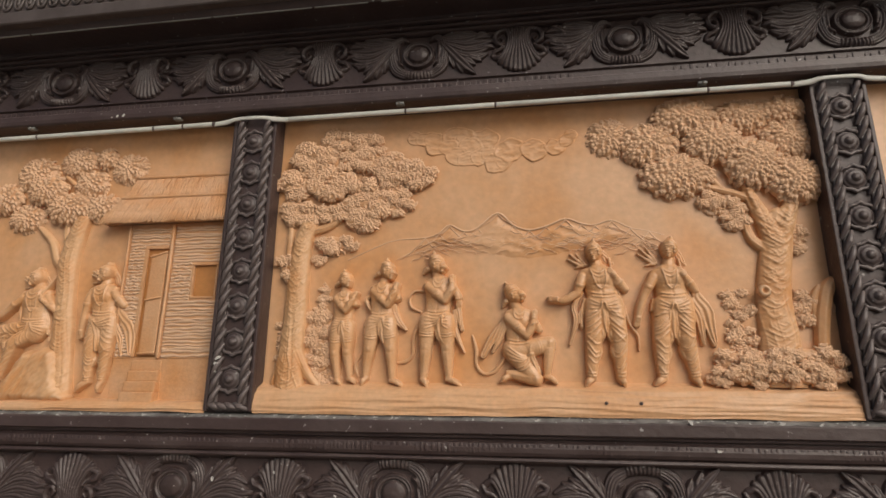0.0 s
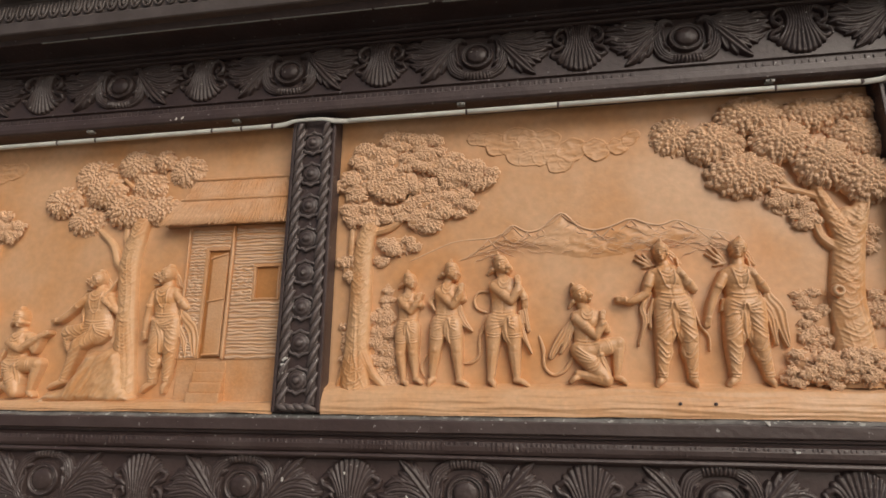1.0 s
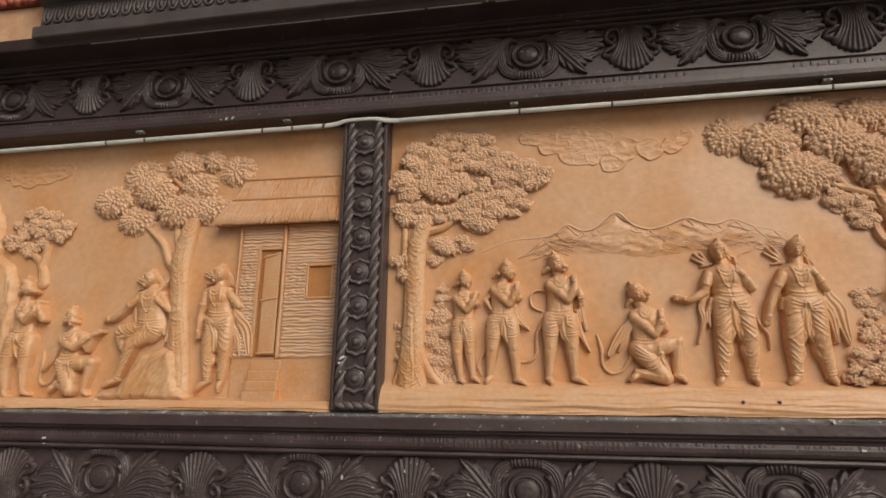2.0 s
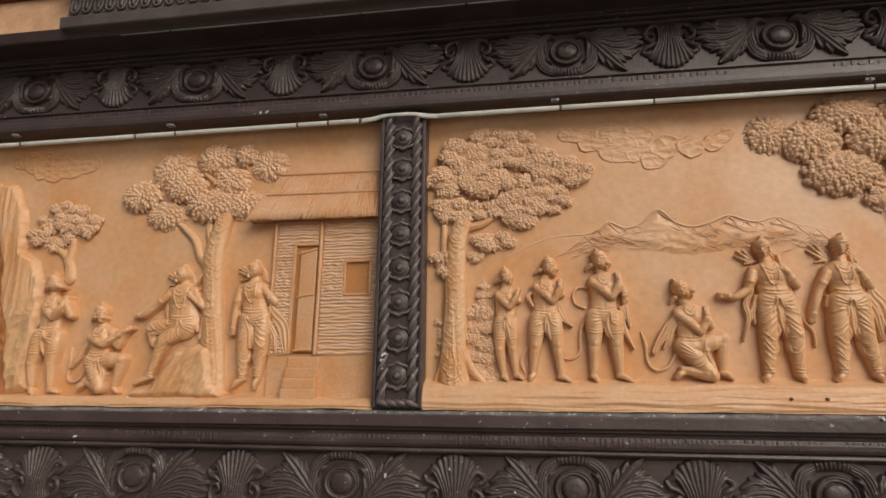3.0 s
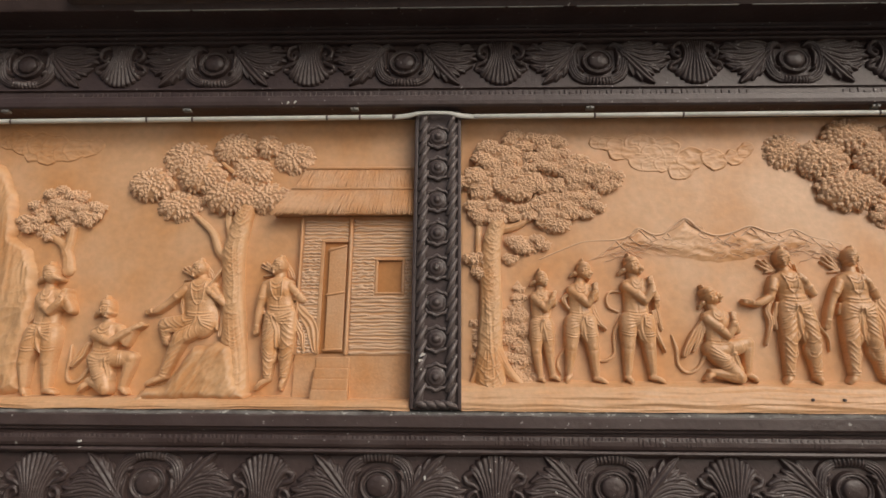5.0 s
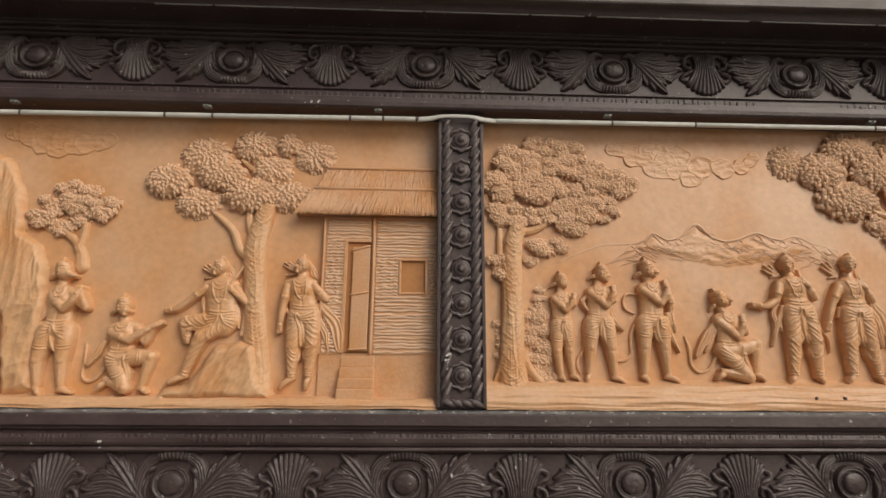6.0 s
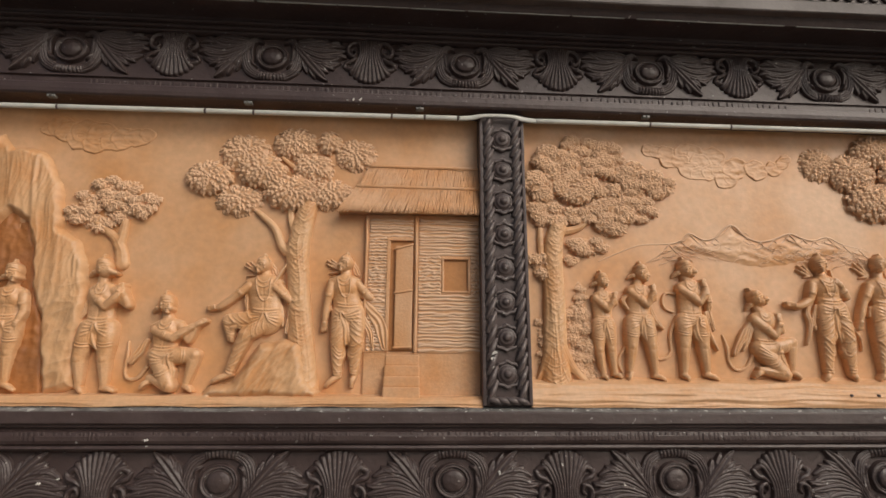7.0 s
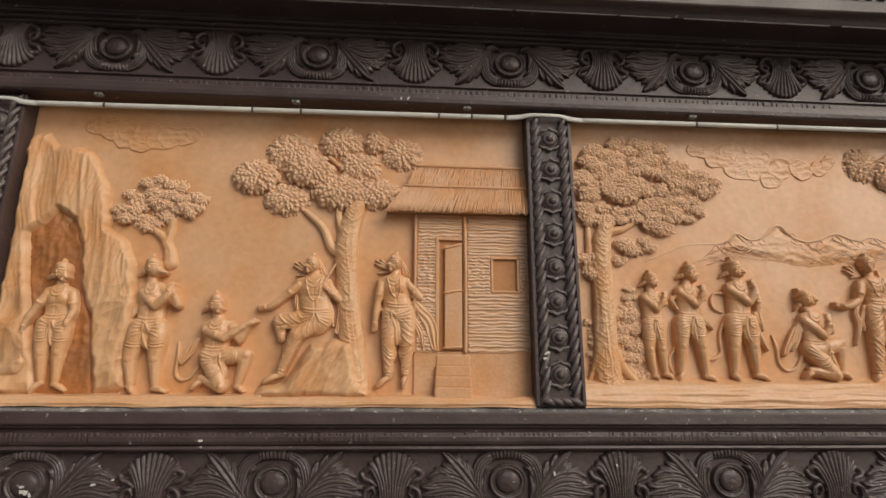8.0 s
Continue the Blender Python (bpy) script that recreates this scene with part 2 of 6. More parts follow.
g = geo()
box(g, X0, X1, 1.80, 2.30, 0.0, 1.13, 0.01)
setting("wall_base", g, STUCCO, "plain peach wall carrying the carved dark frieze", "wall")
g = geo()
box(g, X0, X1, 1.79, 2.30, 1.136, 3.60, 0.01)
setting("wall_north", g, STUCCO, "peach stuccoed masonry wall behind the carved frieze", "wall")


def panel(x0, x1, label):
    """The cast back plate of a panel, gently uneven."""
    g = geo()
    nx, nz = 90, 54
    verts, faces = [], []
    for i in range(nx + 1):
        for j in range(nz + 1):
            x, z = x0 - 0.01 + (x1 - x0 + 0.02) * i / nx, 1.49 + 1.03 * j / nz
            verts.append(W(x, z, 0.0022 * noise.noise(Vector((x * 4, z * 4, 2))) + 0.0008 * noise.noise(Vector((x * 15, z * 15, 5)))))
    for i in range(nx):
        for j in range(nz):
            a = i * (nz + 1) + j
            faces.append((a, a + 1, a + nz + 2, a + nz + 1))
    m = len(verts)
    verts += [Vector((v.x, BACK + 0.022, v.z)) for v in (verts[0], verts[nz], verts[nx * (nz + 1)], verts[m - 1])]
    faces.append((m, m + 1, m + 3, m + 2))
    for p, r, t in ((range(nz + 1), m, m + 1), ([i * (nz + 1) + nz for i in range(nx + 1)], m + 1, m + 3), ([nx * (nz + 1) + j for j in range(nz, -1, -1)], m + 3, m + 2), ([i * (nz + 1) for i in range(nx, -1, -1)], m + 2, m)):
        faces.append((*p, t, r))
    add(g, verts, faces)
    return setting("relief_panel", g, PEACH, label, "panel", smooth=True)


panel(LEFT[0], LEFT[1], "ochre painted cast relief panel with cave and hut scene")
panel(RIGHT[0], RIGHT[1], "ochre painted cast relief panel with mountain meeting scene")
panel(-4.30, -2.755, "ochre painted cast relief panel beyond the end post")
panel(1.060, 2.50, "ochre painted cast relief panel beyond the far post")

# lower entablature: ledge, grooves, beaded band, frieze field
g = geo()
moulding(g, [(1.732, 1.10), (1.732, 1.374), (1.722, 1.382), (1.704, 1.384), (1.699, 1.389), (1.701, 1.395), (1.716, 1.397)], X0, X1)
setting("frieze_lower", g, BROWN, "dark brown lower frieze field under the ledge", "frieze")
g = geo()
moulding(g, [(1.716, 1.3975), (1.709, 1.401), (1.704, 1.410), (1.703, 1.422), (1.706, 1.434), (1.714, 1.440), (1.716, 1.444), (1.702, 1.448), (1.700, 1.454), (1.689, 1.457), (1.686, 1.460), (1.687, 1.489), (1.690, 1.494), (1.768, 1.505)], X0, X1)
setting("ledge", g, BROWN, "dark brown moulded ledge with chipped paint under the panels", "ledge")
# worn mortar line between ledge and panels
g = geo()
n = 420
verts, faces = [], []
for i in range(n + 1):
    x = X0 + (X1 - X0) * i / n
    a = 0.0030 * noise.noise(Vector((x * 9, 1, 1))) + 0.0030 * noise.noise(Vector((x * 40, 3, 1)))
    b = 0.006 * noise.noise(Vector((x * 6, 8, 1))) + 0.004 * noise.noise(Vector((x * 31, 3, 9)))
    verts += [Vector((x, 1.6885 + b * 0.5, 1.4925 + a)), Vector((x, 1.697 + b, 1.499 + a)), Vector((x, 1.712, 1.505 + a)), Vector((x, 1.765, 1.513))]
for i in range(n):
    for j in range(3):
        a = i * 4 + j
        faces.append((a, a + 1, a + 5, a + 4))
add(g, verts, faces)
setting("trim_mortar", g, GROUT, "grey crumbling mortar line along the ledge", "mortar", smooth=True)

# upper entablature: architrave, dentil strip, frieze field, fine ridges, soffit
g = geo()
moulding(g, [(1.765, 2.500), (1.672, 2.502), (1.666, 2.507), (1.664, 2.520), (1.667, 2.541), (1.676, 2.547), (1.697, 2.551)], X0, X1)
setting("architrave", g, BROWN, "dark brown flat moulding over the panels", "moulding")
g = geo()
moulding(g, [(1.697, 2.5515), (1.700, 2.556), (1.715, 2.560), (1.717, 2.590), (1.709, 2.594), (1.709, 2.600), (1.732, 2.604), (1.736, 2.800)], X0, X1)
setting("frieze_upper", g, BROWN, "dark brown upper frieze field over the panels", "frieze")
g = geo()
moulding(g, [(1.736, 2.7815), (1.722, 2.783), (1.714, 2.786), (1.712, 2.791), (1.716, 2.797), (1.706, 2.799), (1.701, 2.803), (1.702, 2.808), (1.706, 2.812), (1.694, 2.814),
             (1.690, 2.818), (1.693, 2.824), (1.690, 2.832), (1.580, 2.833), (1.578, 2.819), (1.572, 2.817), (1.568, 2.822), (1.552, 2.850), (1.560, 2.856), (1.640, 2.860)], X0, X1)
setting("cornice_lower", g, BROWN, "dark brown ridged cornice with a deep soffit", "cornice")
# thin worn lip under the cornice
g = geo()
rng = random.Random(4)
x = -1.9
while x < 2.5:
    l = rng.uniform(0.12, 0.42)
    box(g, x, x + l, 1.5705, 1.5755, 2.8125 + rng.uniform(0, 0.0008), 2.8172, 0.001)
    x += l + rng.choice((0.004, 0.01, 0.045))
setting("trim_lip", g, STRAP, "thin worn grey drip edge under the cornice", "drip edge")

# peach wall and the grey upper cornice over it, which ends at -2.11
g = geo()
box(g, X0, X1, 1.585, 1.90, 2.858, 3.02, 0.004)
setting("wall_upper", g, STUCCO, "stained peach stucco strip over the cornice", "wall")
g = geo()
moulding(g, [(1.60, 2.834), (1.531, 2.832), (1.527, 2.836), (1.524, 2.874), (1.528, 2.880), (1.545, 2.884), (1.552, 2.890), (1.552, 2.978), (1.545, 2.984), (1.51, 2.990), (1.495, 3.0),
             (1.49, 3.03), (1.46, 3.04), (1.455, 3.08), (1.60, 3.085)], -2.115, X1, back=1.80)
upper = setting("cornice_upper", g, GREY, "weathered grey-brown upper cornice with looped ornament", "cornice")
g = geo()
box(g, X0, X1, 1.56, 2.2, 3.024, 3.08, 0.006)
setting("wall_coping", g, RED, "red terracotta coping course over the stucco", "coping")
# rough knobs of the red course
knob = geo()
for i in range(70):
    blob(knob, -4.3 + i * 0.033, 3.030 + 0.006 * (i % 2), BACK - 1.563, 0.017, 0.016, 0.014, u=8, v=5)
tagged(obj("terracotta_knobs", knob, RED), "row of rough red terracotta knobs on the coping", "coping", kind="stuff")

for v in upper.data.vertices:               # the bed of this cornice rises a little along its length
    v.co.z += 0.0042 * (v.co.x + 2.1)
# looped ornament of the upper cornice
loop = geo()
tube(loop, [(-0.015, 0, 0.034), (-0.017, -0.003, 0), (-0.011, -0.004, -0.024), (0, -0.004, -0.032), (0.011, -0.004, -0.024), (0.017, -0.003, 0), (0.015, 0, 0.034)], [0.0045, 0.006, 0.006, 0.0045], seg=6, n=2)
tube(loop, [(0, -0.001, 0.022), (0, -0.002, -0.012)], [0.005, 0.008], seg=6, n=2)
first = obj("loop", loop, GREY, upper)
first.location = (-2.087, 1.552, 2.938)
for i in range(1, 98):
    o = first.copy()
    scene.collection.objects.link(o)
    o.location = (-2.087 + 0.0475 * i, 1.552, 2.938 + 0.0002 * i)

# ---------------------------------------------------------------- carved ornament of the two friezes
def stroke(field, XX, ZZ, pts, widths, height, ribs=0, cross=0, depth=0.30):
    """Raises a tapering, ribbed leaf stroke on a height field."""
    p = np.array([tuple(q) for q in spline([Vector((x, 0, z)) for x, z in pts], 24)])[:, [0, 2]]
    t = np.linspace(0, 1, len(p))
    wd = np.interp(t, np.linspace(0, 1, len(widths)), widths)
    dx, dz = XX[..., None] - p[:, 0], ZZ[..., None] - p[:, 1]
    k = np.argmin(np.hypot(dx, dz) / wd, axis=-1)
    d = np.gradient(p, axis=0)
    d /= np.hypot(d[:, 0], d[:, 1])[:, None] + 1e-9
    ax, az = XX - p[k, 0], ZZ - p[k, 1]
    side = d[k, 0] * az - d[k, 1] * ax
    u = np.sign(side) * np.hypot(ax, az) / wd[k]
    h = np.sqrt(np.clip(1 - u * u, 0, 1)) ** 0.8
    if ribs:
        h = h * (1 - depth * (0.5 + 0.5 * np.cos(u * math.pi * ribs + math.pi * (ribs % 2))))
    if cross:
        h = h * (1 - depth * (0.5 + 0.5 * np.cos(t[k] * 2 * math.pi * cross)))
    rise = 0.62 + 0.38 * np.sin(math.pi * np.clip(t[k], 0, 1) ** 0.8)
    np.maximum(field, np.where(np.abs(u) < 1, h * height * rise, 0), out=field)


def relief(x0, x1, z0, z1, shapes, step=0.0021):
    """A casting in low relief, its back at y = 0."""
    xs, zs = np.arange(x0, x1, step), np.arange(z0, z1, step)
    XX, ZZ = np.meshgrid(xs, zs, indexing="ij")
    field = np.zeros_like(XX)
    shapes(field, XX, ZZ)
    q = np.pad(field, 1, mode="edge")
    field = 0.5 * field + 0.125 * (q[2:, 1:-1] + q[:-2, 1:-1] + q[1:-1, 2:] + q[1:-1, :-2])
    on = field > 0.0012
    ix = -np.ones(XX.shape, int)
    verts, faces = [], []
    for i in range(len(xs) - 1):
        for j in range(len(zs) - 1):
            c = ((i, j), (i + 1, j), (i + 1, j + 1), (i, j + 1))
            if any(on[a, b] for a, b in c):
                for a, b in c:
                    if ix[a, b] < 0:
                        ix[a, b] = len(verts)
                        n = 0.0011 * noise.noise(Vector((xs[a] * 60, zs[b] * 60, x0 * 7)))
                        verts.append(Vector((xs[a], -(field[a, b] + n) if on[a, b] else 0.003, zs[b])))
                faces.append(tuple(int(ix[a, b]) for a, b in c))
    g = geo()
    add(g, verts, faces)
    return g


def cartouche():
    def shapes(f, X, Z):
        r = np.hypot(X, (Z - 0.004) / 0.90)
        dome = 0.015 + 0.013 * np.sqrt(np.clip(1 - (r / 0.036) ** 2, 0, 1))
        np.maximum(f, np.where(r < 0.036, dome, 0), out=f)
        for m, w, h in ((0.043, 0.0045, 0.017), (0.052, 0.0055, 0.020)):
            np.maximum(f, h * np.sqrt(np.clip(1 - ((r - m) / w) ** 2, 0, 1)), out=f)
        for s in (-1, 1):
            stroke(f, X, Z, [(s * 0.038, 0.060), (s * 0.060, 0.070), (s * 0.086, 0.050), (s * 0.094, 0.004), (s * 0.078, -0.048), (s * 0.036, -0.074)], [0.004, 0.013, 0.017, 0.019, 0.020, 0.016], 0.027, ribs=5, depth=0.42)
            stroke(f, X, Z, [(s * 0.066, 0.052), (s * 0.072, 0.020), (s * 0.066, -0.016)], [0.003, 0.008, 0.003], 0.020)
            stroke(f, X, Z, [(s * 0.052, -0.036), (s * 0.066, -0.028), (s * 0.072, -0.010)], [0.003, 0.007, 0.003], 0.022)
        stroke(f, X, Z, [(-0.046, -0.071), (0, -0.078), (0.046, -0.071)], [0.017, 0.019, 0.017], 0.031, cross=9, depth=0.30)
    return relief(-0.118, 0.118, -0.104, 0.094, shapes)


def shell():
    def shapes(f, X, Z):
        stroke(f, X, Z, [(0, 0.080), (0, 0.03), (0, -0.03)], [0.040, 0.034, 0.052], 0.012)
        for k in range(-5, 6):
            a = k / 5
            stroke(f, X, Z, [(a * 0.048, 0.088), (a * 0.035, 0.048), (a * 0.040, 0.010), (a * 0.062, -0.030), (a * 0.080, -0.078 + 0.052 * a * a)],
                   [0.0055, 0.0044, 0.0050, 0.0080, 0.0105], 0.028 - 0.008 * a * a, ribs=1, depth=0.10)
        for s in (-1, 1):                    # curled ears beside the neck
            stroke(f, X, Z, [(s * 0.034, 0.074), (s * 0.058, 0.074), (s * 0.078, 0.054), (s * 0.076, 0.028), (s * 0.058, 0.020), (s * 0.050, 0.036), (s * 0.060, 0.046)], [0.006, 0.0085, 0.0085, 0.008, 0.0065, 0.005, 0.004], 0.025, ribs=3, depth=0.35)
            stroke(f, X, Z, [(s * 0.046, 0.016), (s * 0.062, 0.002), (s * 0.082, -0.006), (s * 0.092, -0.022)], [0.004, 0.008, 0.009, 0.005], 0.022, ribs=3, depth=0.30)
    return relief(-0.110, 0.110, -0.100, 0.104, shapes, 0.0019)


def acanthus(s):
    """A hanging lobed leaf and a fan of fronds between cartouche and shell; s is the side."""
    def shapes(f, X, Z):
        m = lambda pts: [(s * x, z) for x, z in pts]
        # fan of fronds that reaches to the shell
        stroke(f, X, Z, m([(0.080, 0.056), (0.140, 0.036), (0.200, 0.024)]), [0.010, 0.032, 0.030], 0.010)
        for pts, h in (([(0.070, 0.066), (0.115, 0.072), (0.165, 0.080), (0.205, 0.070)], 0.020), ([(0.066, 0.064), (0.115, 0.052), (0.165, 0.050), (0.215, 0.062), (0.250, 0.056)], 0.022), ([(0.066, 0.062), (0.115, 0.040), (0.165, 0.026), (0.215, 0.032), (0.258, 0.042)], 0.025), ([(0.066, 0.060), (0.112, 0.028), (0.160, 0.004), (0.210, 0.004), (0.254, 0.022)], 0.026), ([(0.066, 0.058), (0.108, 0.018), (0.150, -0.014), (0.200, -0.022), (0.238, -0.008)], 0.024)):
            stroke(f, X, Z, m(pts), [0.006, 0.0125, 0.0180, 0.0150, 0.0050], h, ribs=3, depth=0.32)
        for pts in ([(0.160, -0.008), (0.190, -0.024), (0.216, -0.034)], [(0.190, 0.050), (0.214, 0.066), (0.236, 0.074)], [(0.205, 0.018), (0.236, 0.018), (0.258, 0.014)]):
            stroke(f, X, Z, m(pts), [0.007, 0.0120, 0.004], 0.022, ribs=2, depth=0.22)
        # leaf that hangs beside the cartouche, lobed on both edges
        for pts in ([(0.108, 0.008), (0.112, -0.022), (0.122, -0.050)], [(0.132, -0.022), (0.138, -0.046), (0.150, -0.070)], [(0.146, -0.016), (0.172, -0.034), (0.194, -0.046)]):
            stroke(f, X, Z, m(pts), [0.008, 0.0125, 0.005], 0.022, ribs=2, depth=0.22)
        stroke(f, X, Z, m([(0.072, 0.052), (0.100, 0.020), (0.138, -0.026), (0.170, -0.060), (0.194, -0.080)]), [0.007, 0.015, 0.0190, 0.0170, 0.005], 0.028, ribs=2, depth=0.34)
    return relief(*((0.056, 0.272) if s > 0 else (-0.272, -0.056)), -0.100, 0.104, shapes, 0.0019)


ORN = []
for n, gg in (("cartouche", cartouche()), ("shell", shell()), ("leaf_spray", acanthus(1)), ("leaf_spray", acanthus(-1))):
    o = obj(n, gg, CARVED)
    ORN.append(o.data)
    o.data.name = n
    bpy.data.objects.remove(o)

up_band = empty("carved_band", "dark brown carved band of cartouches, shells and leaf sprays", "carving", "carved bands")
low_band = empty("carved_band", "dark brown carved band, upside down, dusty with paint chips", "carving", "carved bands")
for band, cx, z, y, flip in ((up_band, -0.986, 2.700, 1.735, 1), (low_band, -1.030, 1.298, 1.732, -1)):
    for k in range(-4, 5):
        for me, dx in zip(ORN, (0, PITCH / 2, 0, 0)):
            if not X0 + 0.2 < cx + k * PITCH + dx < X1 - 0.2:
                continue
            o = new(me.name.split(".")[0], me)
            o.parent = band
            o.location = (cx + k * PITCH + dx, y, z)
            o.scale = (1, 1 if flip > 0 else 0.8, flip)
    if band is up_band:                      # dentil strip
        d = geo()
        rng = random.Random(6)
        xx = X0 + 0.2
        while xx < X1 - 0.2:
            l = rng.choice((0.010, 0.014, 0.018, 0.026))
            if noise.noise(Vector((xx * 3.1, 0, 0.5))) > -0.25:
                box(d, xx, xx + l, 1.7132 + 0.0022 * noise.noise(Vector((xx * 11, 0, 0))), 1.722, 2.564 + rng.uniform(-0.002, 0.004), 2.586 + rng.uniform(-0.006, 0.002), 0.0035)
            xx += l + rng.uniform(0.005, 0.010)
        tagged(obj("dentil", d, BROWN, band, smooth=False), kind="stuff")
    else:                                    # faint beads on the ledge's round
        d = geo()
        rng = random.Random(15)
        xx = X0 + 0.2
        while xx < X1 - 0.2:
            w = rng.uniform(0.0045, 0.0095)
            blob(d, xx, 1.421 + rng.uniform(-0.002, 0.002), BACK - 1.7045, w, rng.uniform(0.010, 0.015), 0.0012 + 0.0024 * noise.noise(Vector((xx * 7, 2, 0))), u=7, v=5)
            xx += w * 1.9 + rng.uniform(0, 0.004)
        tagged(obj("bead", d, BROWN, band), kind="stuff")

# ---------------------------------------------------------------- posts between the panels
def post(x0, x1, label):
    e = empty("carved_post", label, "post", "posts between panels")
    cx = (x0 + x1) / 2
    g = geo()
    box(g, x0, x1, 1.704, 1.790, 1.508, 2.4995, 0.006)
    obj("body", g, BROWN, e, smooth=False)
    for a, b in ((x0, x0 + 0.011), (x1 - 0.011, x1)):
        g = geo()
        box(g, a - 0.001, b, 1.695, 1.708, 1.511, 2.495, 0.003)
        obj("edge_strip", g, BROWN, e, smooth=False)
    for c, s in ((cx - 0.0475, 1), (cx + 0.0475, 1)):
        g = geo()
        box(g, c - 0.010, c + 0.010, 1.697, 1.708, 1.530, 2.47, 0.004)
        for i in range(22):
            z = 1.552 + i * 0.0432
            tube(g, [(c - s * 0.015, 1.699, z - 0.032), (c - s * 0.003, 1.689, z - 0.006), (c + s * 0.003, 1.689, z + 0.006), (c + s * 0.015, 1.699, z + 0.032)], [0.0055, 0.0085, 0.0085, 0.0055], seg=7, n=2)
        obj("rope", g, CARVED, e)
    g = geo()
    for i in range(4):
        xx = cx - 0.042 + i * 0.028
        tube(g, [(xx - 0.022, 1.70, 1.532), (xx, 1.688, 1.526), (xx + 0.022, 1.70, 1.517)], [0.006, 0.010, 0.006], seg=7, n=2)
    obj("rope", g, CARVED, e)
    ros = geo()
    lathe(ros, 0, 0, 0, [(0, 0.024), (0.006, 0.0232), (0.010, 0.019), (0.0125, 0.015), (0.015, 0.0145), (0.020, 0.0145), (0.0235, 0.011), (0.025, 0.008), (0.029, 0.0085), (0.032, 0.006), (0.034, -0.002)], 24)
    for s in (-1, 1):
        tube(ros, [(-0.034, -0.003, s * 0.020), (-0.027, -0.007, s * 0.031), (-0.012, -0.006, s * 0.033), (0, -0.008, s * 0.041), (0.012, -0.006, s * 0.033), (0.027, -0.007, s * 0.031), (0.034, -0.003, s * 0.020)], [0.0045, 0.0055, 0.006, 0.0055, 0.0045], seg=6, n=2)
        blob(ros, 0, s * 0.037, BACK + 0.004, 0.007, 0.006, 0.006, u=8, v=5)
    for i in range(8):
        o = obj("rosette", ros, CARVED, e) if i == 0 else o.copy()
        if i:
            scene.collection.objects.link(o)
        o.location = (cx, 1.704, 1.605 + i * 0.1134)
    return e


post(-0.940, -0.785, "dark brown carved post with rope edges and rosettes, paint chipped")
post(0.905, 1.060, "dark brown carved post with rope edges and eight rosettes")
post(-2.755, -2.600, "dark brown carved post beside the cave relief")

# ---------------------------------------------------------------- white plastic conduit over the panels
def conduit(xs, z0, z1, label):
    e = empty("plastic_conduit", label, "conduit", "conduits over panels")
    a, b = xs[0], xs[-1]
    for p, q in zip(xs, xs[1:]):
        g = geo()
        za, zb = (z0 + (z1 - z0) * (u - a) / (b - a) for u in (p, q))
        tube(g, [(p + 0.0012, 1.690, za), (q - 0.0012, 1.690, zb)], [0.0088, 0.0088], seg=10, n=3, flat=0.8)
        obj("length", g, PVC, e)
        g = geo()
        tube(g, [(q - 0.0012, 1.6895, zb), (q + 0.0012, 1.6895, zb)], [0.0094, 0.0094], seg=10, n=1, flat=0.8)
        obj("joint", g, BROWN, e)
    for u in xs[1:-1:2]:
        g = geo()
        box(g, u - 0.03, u - 0.004, 1.672, 1.690, 2.4915, 2.4995, 0.001)
        tube(g, [(u - 0.017, 1.671, 2.4955), (u - 0.017, 1.668, 2.4955)], [0.003, 0.003], seg=6, n=1)
        obj("clip", g, STRAP, e)
    return e


def bend(x0, x1, z, label):
    g = geo()
    m = (x0 + x1) / 2
    tube(g, [(x0, 1.690, z - 0.001), (x0 + 0.05, 1.686, z + 0.002), (m - 0.045, 1.679, z + 0.008), (m + 0.045, 1.679, z + 0.008), (x1 - 0.05, 1.686, z + 0.002), (x1, 1.690, z - 0.001)], [0.0088, 0.0092, 0.0065, 0.0065, 0.0092, 0.0088], seg=10, n=5, flat=0.5)
    return tagged(obj("conduit_bend", g, PVC), label, "conduit", "conduit bends")


conduit([-2.560, -2.348, -1.870, -1.710, -1.244, -1.131, -1.016], 2.462, 2.472, "off-white plastic conduit in lengths, clipped over the cave panel")
conduit([-0.738, -0.332, -0.035, 0.616, 0.854], 2.472, 2.479, "off-white plastic conduit in lengths, clipped over the meeting panel")
bend(-1.014, -0.740, 2.472, "off-white conduit bent over the top of the middle post")
bend(0.856, 1.110, 2.478, "off-white conduit bent over the top of the far post")
bend(-2.800, -2.562, 2.462, "off-white conduit bent over the top of the end post")

# ---------------------------------------------------------------- relief: kinds of thing
def sculpted(ob, voxel=0.0024, rounds=1):
    """Run the shapes of one cast piece together, as poured plaster does."""
    mod = ob.modifiers.new("cast", "REMESH")
    mod.mode, mod.voxel_size, mod.use_smooth_shade = "VOXEL", voxel, True
    mod = ob.modifiers.new("soften", "SMOOTH")
    mod.factor, mod.iterations = 0.5, rounds
    return ob


def lay(pts, d):
    """Points (x, z) or (x, z, depth) laid on the panel at depth d."""
    return [W(p[0], p[1], p[2] if len(p) > 2 else d) for p in pts]


